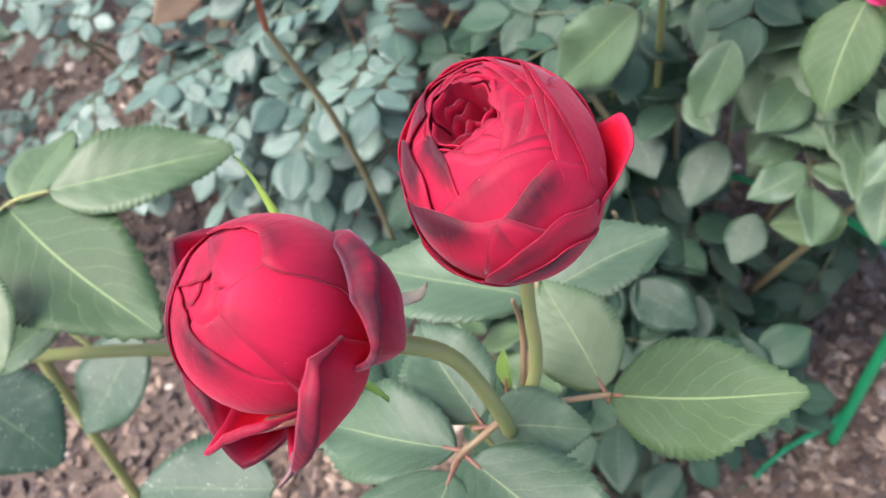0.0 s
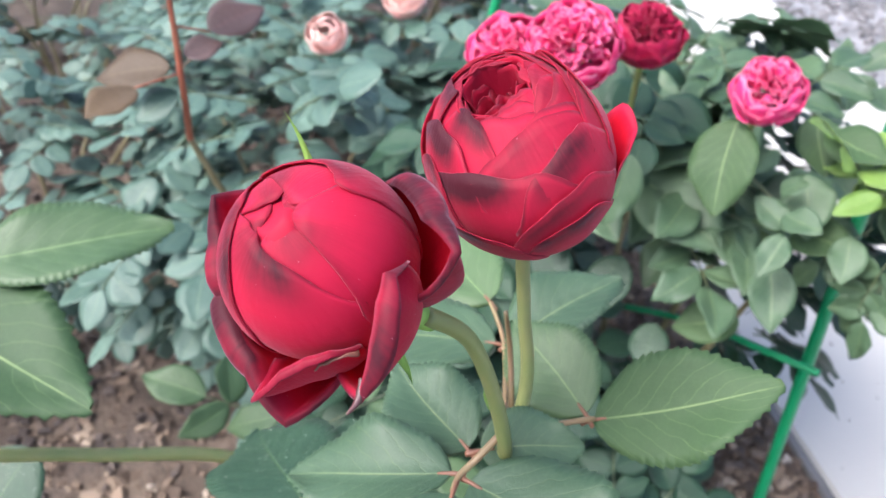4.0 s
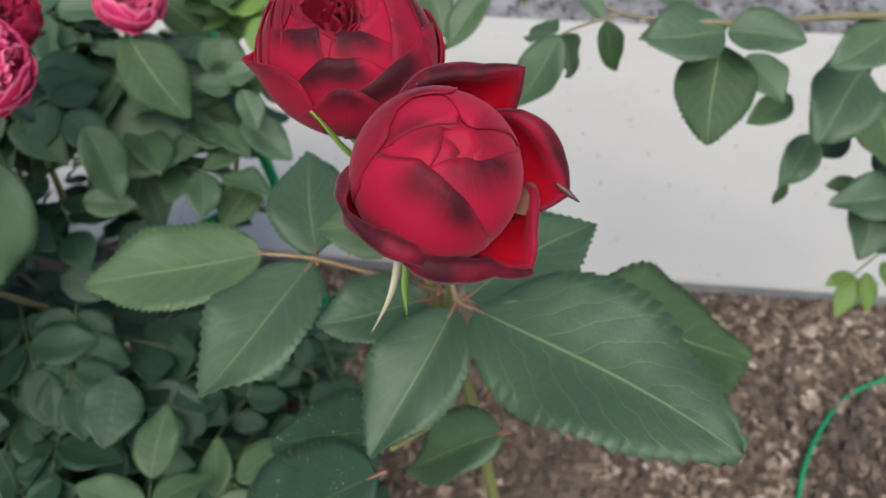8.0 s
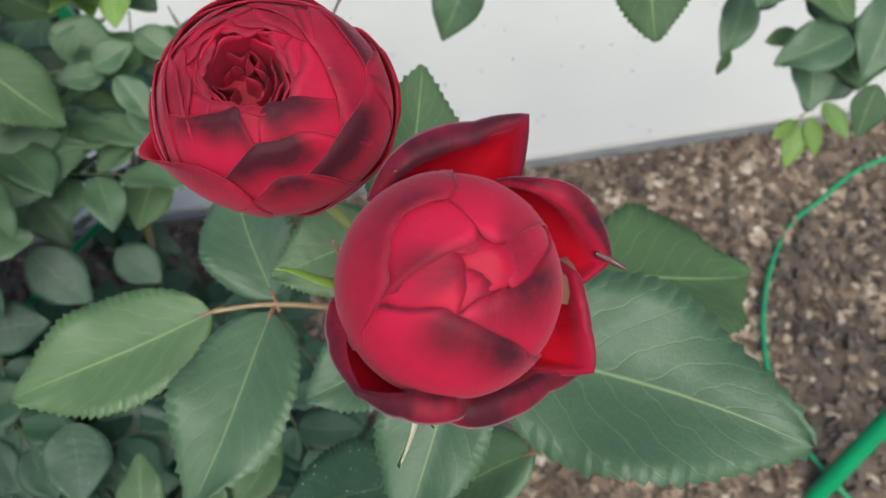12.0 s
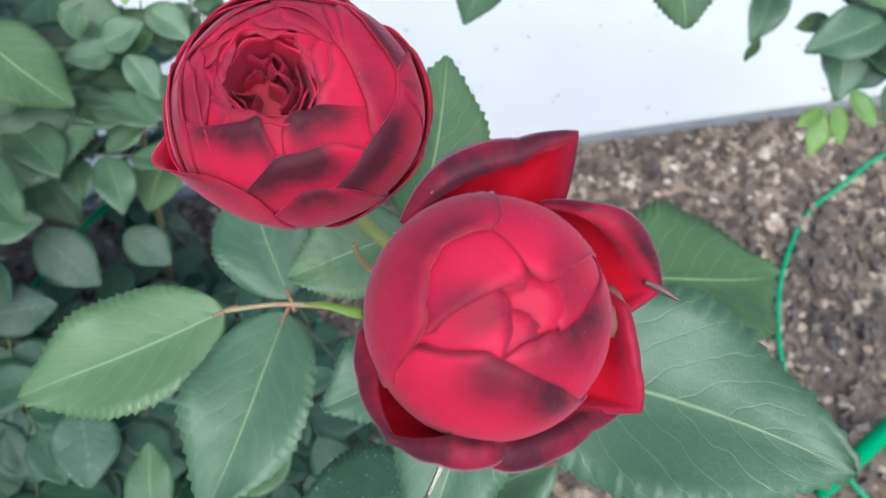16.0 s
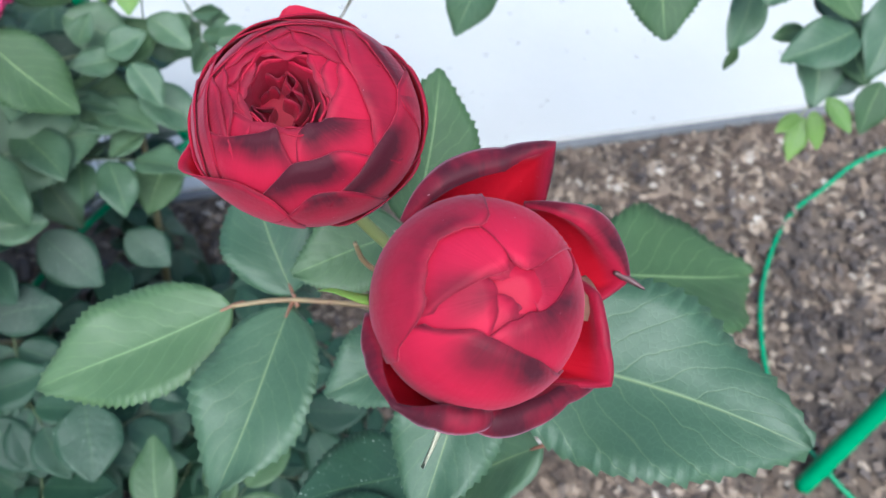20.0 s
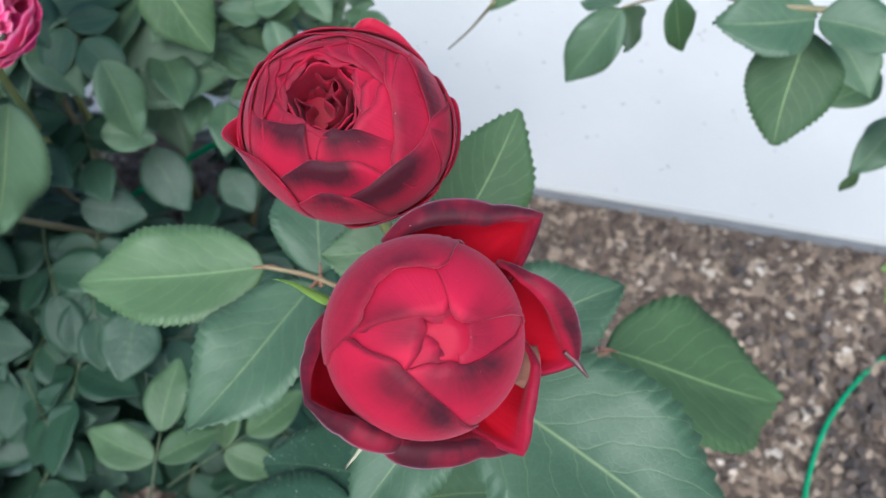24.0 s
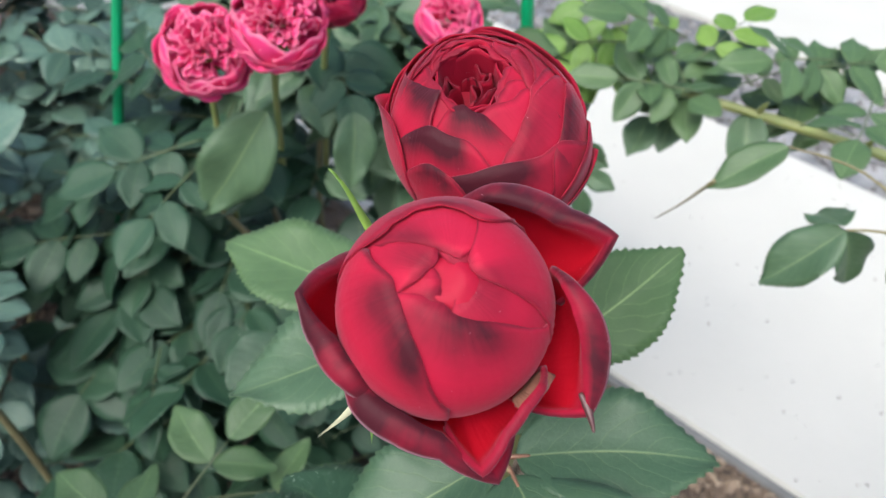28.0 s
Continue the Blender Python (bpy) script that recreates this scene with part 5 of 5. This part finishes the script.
for b, t, lst, w in (((-0.440, -0.105, 0.808), (-0.400, -0.137, 0.815), COPPER_LEAVES, 1.0), ((-0.474, -0.080, 0.805), (-0.490, -0.145, 0.800), COPPER_LEAVES, 0.9),
                     ((-0.472, -0.078, 0.782), (-0.462, -0.118, 0.768), GREY_LEAVES, 1.0), ((-0.474, -0.066, 0.815), (-0.484, -0.034, 0.820), RED_LEAVES, 1.1),
                     ((-0.485, -0.042, 0.828), (-0.515, 0.004, 0.836), RED_LEAVES, 1.1), ((-0.480, -0.068, 0.885), (-0.482, -0.108, 0.884), RED_LEAVES, 1.0),
                     ((-0.480, -0.060, 0.885), (-0.485, -0.022, 0.872), RED_LEAVES, 1.0), ((-0.476, -0.072, 0.80), (-0.520, -0.085, 0.78), COPPER_LEAVES, 1.0)):
    near_leaf(b, t, (0.45, -0.15, 0.85), lst, 1, w, red_bush)
for b, t in (((-0.474, -0.075, 0.798), (-0.440, -0.105, 0.808)), ((-0.476, -0.068, 0.84), (-0.485, -0.042, 0.828))):
    world_tube(red_bush, "petiole", [b, t], [0.0011, 0.0008], STEM_CRIMSON, 6, 3)

# cane at the outer end of the bed
rng = random.Random(61)
side_bush = empty("rose_bush", (-0.62, -0.60, 0.0), "upright green rose cane with a few large leaves", "rose bush")
world_tube(side_bush, "cane", [(-0.30, -0.52, -0.02), (-0.40, -0.46, 0.50), (-0.47, -0.43, 0.69), (-0.61, -0.41, 0.84)], [0.008, 0.007, 0.006, 0.005], STEM, 10, 8)
for b, t in (((-0.494, -0.384, 0.752), (-0.43, -0.361, 0.71)), ((-0.502, -0.366, 0.787), (-0.491, -0.303, 0.766)), ((-0.47, -0.40, 0.70), (-0.40, -0.40, 0.66)), ((-0.52, -0.40, 0.80), (-0.56, -0.33, 0.80))):
    near_leaf(b, t, (0.3, 0, 1), NEAR_LEAVES, rng.randrange(6), 1.1, side_bush)

# foreground rose shoot beside the bud
front = empty("rose_bush", (-0.22, 0.10, 0.0), "rose shoot with broad serrated leaves on an arching green cane", "rose bush")
world_tube(front, "cane", [(-0.22, 0.10, -0.02), (-0.225, 0.06, 0.3), (-0.212, -0.04, 0.58), (-0.195, -0.15, 0.672), (-0.176, -0.25, 0.729), (-0.15, -0.36, 0.78)], [0.006, 0.006, 0.0052, 0.0048, 0.0045, 0.004], STEM, 10, 8)
world_tube(front, "petiole", [(-0.185, -0.20, 0.70), (-0.24, -0.26, 0.765), (-0.258, -0.232, 0.790), (-0.243, -0.184, 0.814)], [0.002, 0.0017, 0.0014, 0.001], STEM, 8, 6)
near_leaf((-0.243, -0.184, 0.814), (-0.258, -0.068, 0.813), (0.2, 0, 1), NEAR_PALE, 1, 0.85, front)
near_leaf((-0.254, -0.228, 0.791), (-0.140, -0.118, 0.795), (0.1, -0.1, 1), NEAR_DEEP, 0, 0.9, front)
near_leaf((-0.254, -0.215, 0.795), (-0.330, -0.205, 0.790), (0.2, 0, 1), NEAR_PALE, 0, 1.0, front)
near_leaf((-0.193, -0.225, 0.819), (-0.126, -0.200, 0.801), (0.1, 0, 1), NEAR_PALE, 1, 1.0, front)
near_leaf((-0.198, -0.201, 0.746), (-0.144, -0.235, 0.770), (0.1, 0, 1), NEAR_LEAVES, 4, 1.0, front)
near_leaf((-0.205, -0.347, 0.651), (-0.147, -0.285, 0.598), (0.3, 0, 1), NEAR_SPOT, 2, 1.2, front)
near_leaf((-0.086, -0.083, 0.655), (-0.099, -0.189, 0.651), (0.1, 0, 1), NEAR_SPOT, 0, 1.1, front)
near_leaf((-0.234, -0.207, 0.640), (-0.170, -0.266, 0.610), (0.1, 0, 1), NEAR_SPOT, 1, 1.1, front)
rng = random.Random(71)
for b, w, lst in (((-0.27, -0.03, 0.56), (-0.2, -0.6, 0.3), NEAR_PALE), ((-0.25, -0.01, 0.57), (-0.1, 0.8, 0.3), NEAR_PALE), ((-0.26, 0.03, 0.54), (0.5, 0.5, 0.1), NEAR_PALE), ((-0.2, -0.02, 0.60), (-0.9, -0.2, 0.0), NEAR_PALE)):
    compound(front, b, w, (0.2, -0.1, 1), 0.075, lst, rng, 3, 0.78)

# plant whose branches lean over the path
rng = random.Random(81)
branch = empty("rose_bush", (1.10, 0.64, 0.0), "rose branches with dark leaves arching over the white path", "rose bush")
world_tube(branch, "cane", [(1.10, 0.66, -0.02), (0.98, 0.70, 0.45), (0.46, 0.69, 0.69), (0.10, 0.609, 0.728), (-0.05, 0.563, 0.742), (-0.17, 0.53, 0.745), (-0.27, 0.535, 0.735)], [0.009, 0.008, 0.0066, 0.0054, 0.0045, 0.0032, 0.0016], STEM, 10, 8, "knobbly pale green cane", 2, 0.35)
world_tube(branch, "cane", [(1.12, 0.60, -0.02), (1.02, 0.57, 0.45), (0.72, 0.52, 0.70), (0.36, 0.44, 0.79), (0.155, 0.362, 0.824), (0.075, 0.358, 0.829)], [0.007, 0.006, 0.005, 0.0034, 0.0020, 0.0013], STEM_BROWN, 10, 8, "", 4, 0.25)
for x, y, z in ((0.20, 0.64, 0.716), (0.06, 0.60, 0.735), (0.0, 0.58, 0.74), (-0.09, 0.55, 0.748)):
    child("thorn", tube("thorn", [(0, 0, 0), (0.003, -0.004, 0.010), (0.006, -0.006, 0.016)], [0.0035, 0.002, 0.0004], STEM, 8, 3), branch, Matrix.Translation(Vector((x, y, z)) - Vector((1.10, 0.64, 0.0))))


def branch_leaf(base, tip, meshes, n, width):
    near_leaf(base, tip, (0, -0.45, 0.9), meshes, n, width, branch)


branch_leaf((0.158, 0.370, 0.800), (0.152, 0.303, 0.755), NEAR_DEEP, 1, 1.2)
branch_leaf((0.154, 0.357, 0.820), (0.091, 0.330, 0.829), NEAR_LEAVES, 1, 1.1)
branch_leaf((0.156, 0.357, 0.820), (0.209, 0.343, 0.830), NEAR_LEAVES, 2, 1.2)
branch_leaf((0.194, 0.406, 0.767), (0.224, 0.366, 0.756), NEAR_LEAVES, 3, 1.1)
branch_leaf((0.315, 0.444, 0.736), (0.267, 0.374, 0.706), NEAR_LEAVES, 4, 1.1)
branch_leaf((0.305, 0.415, 0.792), (0.253, 0.373, 0.786), NEAR_LEAVES, 5, 1.1)
branch_leaf((0.303, 0.450, 0.650), (0.268, 0.396, 0.630), NEAR_LEAVES, 0, 0.85)
branch_leaf((0.270, 0.392, 0.636), (0.266, 0.393, 0.604), NEAR_PALE, 1, 0.55)
branch_leaf((0.382, 0.434, 0.589), (0.370, 0.370, 0.561), NEAR_LEAVES, 1, 1.1)
branch_leaf((0.394, 0.406, 0.623), (0.316, 0.376, 0.627), NEAR_LEAVES, 2, 1.0)
branch_leaf((0.440, 0.430, 0.640), (0.400, 0.360, 0.610), NEAR_LEAVES, 3, 1.0)
branch_leaf((0.450, 0.450, 0.600), (0.425, 0.395, 0.550), NEAR_LEAVES, 4, 1.1)
branch_leaf((0.348, 0.476, 0.690), (0.384, 0.397, 0.646), NEAR_DEEP, 0, 1.1)
branch_leaf((0.386, 0.473, 0.627), (0.405, 0.423, 0.608), NEAR_SPOT, 1, 1.1)
branch_leaf((0.403, 0.436, 0.600), (0.419, 0.378, 0.575), NEAR_DEEP, 1, 1.1)
branch_leaf((0.416, 0.397, 0.572), (0.388, 0.383, 0.556), NEAR_SPOT, 0, 1.1)
branch_leaf((0.434, 0.381, 0.571), (0.410, 0.344, 0.540), NEAR_DEEP, 0, 1.1)
branch_leaf((0.442, 0.460, 0.661), (0.410, 0.450, 0.642), NEAR_SPOT, 2, 1.1)
branch_leaf((0.360, 0.512, 0.692), (0.310, 0.514, 0.678), NEAR_DEEP, 1, 1.1)
branch_leaf((0.360, 0.485, 0.620), (0.327, 0.476, 0.607), NEAR_SPOT, 1, 1.1)
branch_leaf((0.267, 0.452, 0.694), (0.223, 0.413, 0.691), NEAR_PALE, 0, 0.9)
branch_leaf((0.361, 0.434, 0.604), (0.325, 0.420, 0.611), NEAR_PALE, 0, 0.9)
world_tube(branch, "petiole", [(0.52, 0.49, 0.62), (0.46, 0.46, 0.52), (0.41, 0.43, 0.46)], [0.002, 0.0014, 0.001], STEM, 8, 6)
branch_leaf((0.415, 0.430, 0.462), (0.398, 0.392, 0.430), LIME_LEAVES, 1, 0.8)
branch_leaf((0.425, 0.432, 0.468), (0.432, 0.398, 0.436), LIME_LEAVES, 0, 0.8)
branch_leaf((0.412, 0.433, 0.462), (0.380, 0.415, 0.460), LIME_LEAVES, 1, 0.8)
branch_leaf((0.440, 0.440, 0.480), (0.462, 0.400, 0.460), LIME_LEAVES, 0, 0.8)
branch_leaf((0.029, 0.349, 0.814), (0.001, 0.320, 0.766), NEAR_LEAVES, 1, 0.85)
branch_leaf((0.030, 0.349, 0.813), (0.050, 0.360, 0.770), NEAR_LEAVES, 2, 1.05)
branch_leaf((0.027, 0.351, 0.815), (0.003, 0.385, 0.797), NEAR_LEAVES, 3, 1.0)
branch_leaf((0.062, 0.352, 0.826), (0.078, 0.345, 0.786), NEAR_DEEP, 1, 0.8)
branch_leaf((0.060, 0.356, 0.827), (0.042, 0.372, 0.842), NEAR_LEAVES, 4, 0.9)
branch_leaf((-0.029, 0.388, 0.827), (-0.062, 0.350, 0.798), NEAR_PALE, 1, 0.75)
world_tube(branch, "leaf_tip", [(-0.058, 0.353, 0.801), (-0.075, 0.362, 0.765), (-0.095, 0.376, 0.727)], [0.0016, 0.0009, 0.0005], STEM_BROWN, 6, 5, "withered brown leaf tip")
world_tube(branch, "petiole", [(0.075, 0.358, 0.829), (0.045, 0.351, 0.822), (0.029, 0.349, 0.814)], [0.0012, 0.0010, 0.0008], STEM_BROWN, 8, 5)
world_tube(branch, "petiole", [(0.075, 0.358, 0.829), (0.02, 0.378, 0.838), (-0.029, 0.388, 0.827)], [0.0011, 0.0009, 0.0008], STEM_BROWN, 8, 5)
branch_leaf((-0.297, 0.520, 0.725), (-0.278, 0.481, 0.712), LIME_LEAVES, 0, 1.0)
branch_leaf((-0.277, 0.544, 0.729), (-0.237, 0.513, 0.707), LIME_LEAVES, 1, 1.0)
branch_leaf((-0.290, 0.540, 0.730), (-0.330, 0.520, 0.690), LIME_LEAVES, 0, 0.9)
branch_leaf((-0.219, 0.520, 0.745), (-0.176, 0.492, 0.750), LIME_LEAVES, 1, 1.0)
branch_leaf((-0.255, 0.538, 0.742), (-0.234, 0.576, 0.770), LIME_LEAVES, 0, 1.0)
branch_leaf((-0.153, 0.530, 0.742), (-0.128, 0.490, 0.728), NEAR_PALE, 1, 1.0)
branch_leaf((-0.150, 0.545, 0.742), (-0.130, 0.600, 0.750), NEAR_PALE, 0, 1.0)
branch_leaf((-0.100, 0.550, 0.742), (-0.070, 0.510, 0.705), NEAR_LEAVES, 2, 1.0)
branch_leaf((-0.060, 0.565, 0.742), (-0.080, 0.625, 0.755), NEAR_PALE, 1, 1.0)
branch_leaf((0.040, 0.590, 0.735), (0.000, 0.640, 0.765), NEAR_PALE, 0, 1.0)
branch_leaf((0.090, 0.606, 0.730), (0.140, 0.660, 0.760), NEAR_LEAVES, 5, 1.0)
branch_leaf((0.140, 0.620, 0.725), (0.190, 0.590, 0.700), NEAR_LEAVES, 4, 1.0)
branch_leaf((0.220, 0.645, 0.710), (0.200, 0.700, 0.735), NEAR_LEAVES, 3, 1.0)
branch_leaf((-0.181, 0.530, 0.708), (-0.174, 0.484, 0.690), NEAR_LEAVES, 0, 1.1)
branch_leaf((-0.169, 0.550, 0.717), (-0.152, 0.508, 0.694), NEAR_LEAVES, 1, 1.1)
for b, w, lst, n in (((0.42, 0.50, 0.74), (0.8, -0.3, 0.1), NEAR_LEAVES, 5), ((0.52, 0.54, 0.56), (0.6, -0.5, -0.1), NEAR_LEAVES, 5), ((0.50, 0.52, 0.62), (0.1, -0.9, 0.1), NEAR_LEAVES, 5), ((0.58, 0.58, 0.45), (0.5, 0.2, 0.1), NEAR_LEAVES, 5), ((0.36, 0.47, 0.77), (0.2, 0.8, 0.2), NEAR_LEAVES, 5)):
    compound(branch, b, w, (0, -0.5, 0.9), 0.075, lst, rng, n, 0.7)
for b, w, lst in (((-0.280, 0.555, 0.705), (-0.4, -0.6, 0.1), LIME_LEAVES), ((-0.250, 0.560, 0.735), (0.2, 0.8, 0.2), LIME_LEAVES), ((-0.240, 0.565, 0.765), (-0.5, 0.4, 0.3), LIME_LEAVES), ((-0.205, 0.560, 0.745), (0.3, -0.7, 0.2), NEAR_PALE), ((-0.165, 0.565, 0.762), (0.2, 0.7, 0.4), LIME_LEAVES), ((-0.120, 0.565, 0.755), (0.5, 0.5, 0.3), NEAR_PALE), ((-0.070, 0.575, 0.758), (0.3, 0.7, 0.3), NEAR_PALE)):
    compound(branch, b, w, (0, -0.45, 0.9), 0.062, lst, rng, 5, 0.62)

rng = random.Random(91)
for n in range(20):
    f = rng.random() ** 1.3
    b = Vector((-0.275, 0.515, 0.735)).lerp(Vector((0.02, 0.60, 0.765)), f) + Vector((rng.uniform(-0.03, 0.03), rng.uniform(-0.035, 0.035), rng.uniform(-0.03, 0.045)))
    w = (rng.uniform(-0.8, 0.5), rng.uniform(-0.9, 0.7), rng.uniform(-0.2, 0.35))
    compound(branch, b, w, (0.1, -0.5, 0.9), rng.uniform(0.060, 0.078), LIME_LEAVES if f < 0.22 else NEAR_PALE, rng, 5, 0.62)
for n in range(3):
    b = Vector((-0.245, 0.485, 0.70)).lerp(Vector((-0.165, 0.515, 0.70)), n / 6) + Vector((rng.uniform(-0.015, 0.015), rng.uniform(-0.02, 0.02), rng.uniform(-0.02, 0.01)))
    compound(branch, b, (rng.uniform(-0.3, 0.4), rng.uniform(-0.6, 0.0), rng.uniform(-1.0, -0.5)), (0.2, -0.9, 0.4), 0.056, NEAR_LEAVES, rng, 5, 0.66)


# ---- stakes, ring and hose ----
def stake(label, foot, top, r):
    o = Vector(foot)
    ob = new("garden_stake", tube("garden_stake", [Vector((0, 0, 0)), (Vector(top) - o) * 0.5, (Vector(top) - o) * 0.97, Vector(top) - o], [r, r, r, r * 0.6], GREEN_PLASTIC, 14, 10, True, 0.06, 5))
    ob.location = o
    return tagged(ob, label, "garden stake", "green plant stakes")


stake("green plastic-coated stake pushed into the soil", (-0.252, 0.555, -0.02), (-0.415, 0.590, 1.0), 0.0075)
stake("green plastic-coated stake among the bush leaves", (-0.719, 0.090, -0.02), (-0.675, 0.334, 1.0), 0.006)
stake("thick green plastic stake leaning over bark chips", (0.473, 0.098, -0.015), (0.66, 0.26, 0.42), 0.013)


def ring(label, pts, r, name="garden_hose", category="hose"):
    ob = new(name, tube(name, pts, r, GREEN_PLASTIC, 10, 10))
    return tagged(ob, label, category)


ring("thin green hose curved over soil and bark chips", [(1.25, 0.70, 0.012), (0.843, 0.655, 0.012), (0.682, 0.584, 0.016), (0.593, 0.526, 0.012), (0.506, 0.395, 0.016), (0.470, 0.243, 0.014), (0.503, 0.116, 0.014), (0.56, 0.03, 0.012), (0.72, -0.1, 0.012)], 0.0038)
ring("green plastic support wire bent round the rose canes", [(-0.80, 0.27, 0.13), (-0.72, 0.34, 0.20), (-0.61, 0.403, 0.271), (-0.481, 0.475, 0.352), (-0.391, 0.496, 0.411), (-0.33, 0.50, 0.45), (-0.27, 0.53, 0.47)], 0.0045, "support_wire", "plant support")
ring("green hose end lying on the soil by a stake", [(-0.20, 0.40, 0.012), (-0.249, 0.477, 0.012), (-0.29, 0.577, 0.012), (-0.36, 0.66, 0.012)], 0.0045)
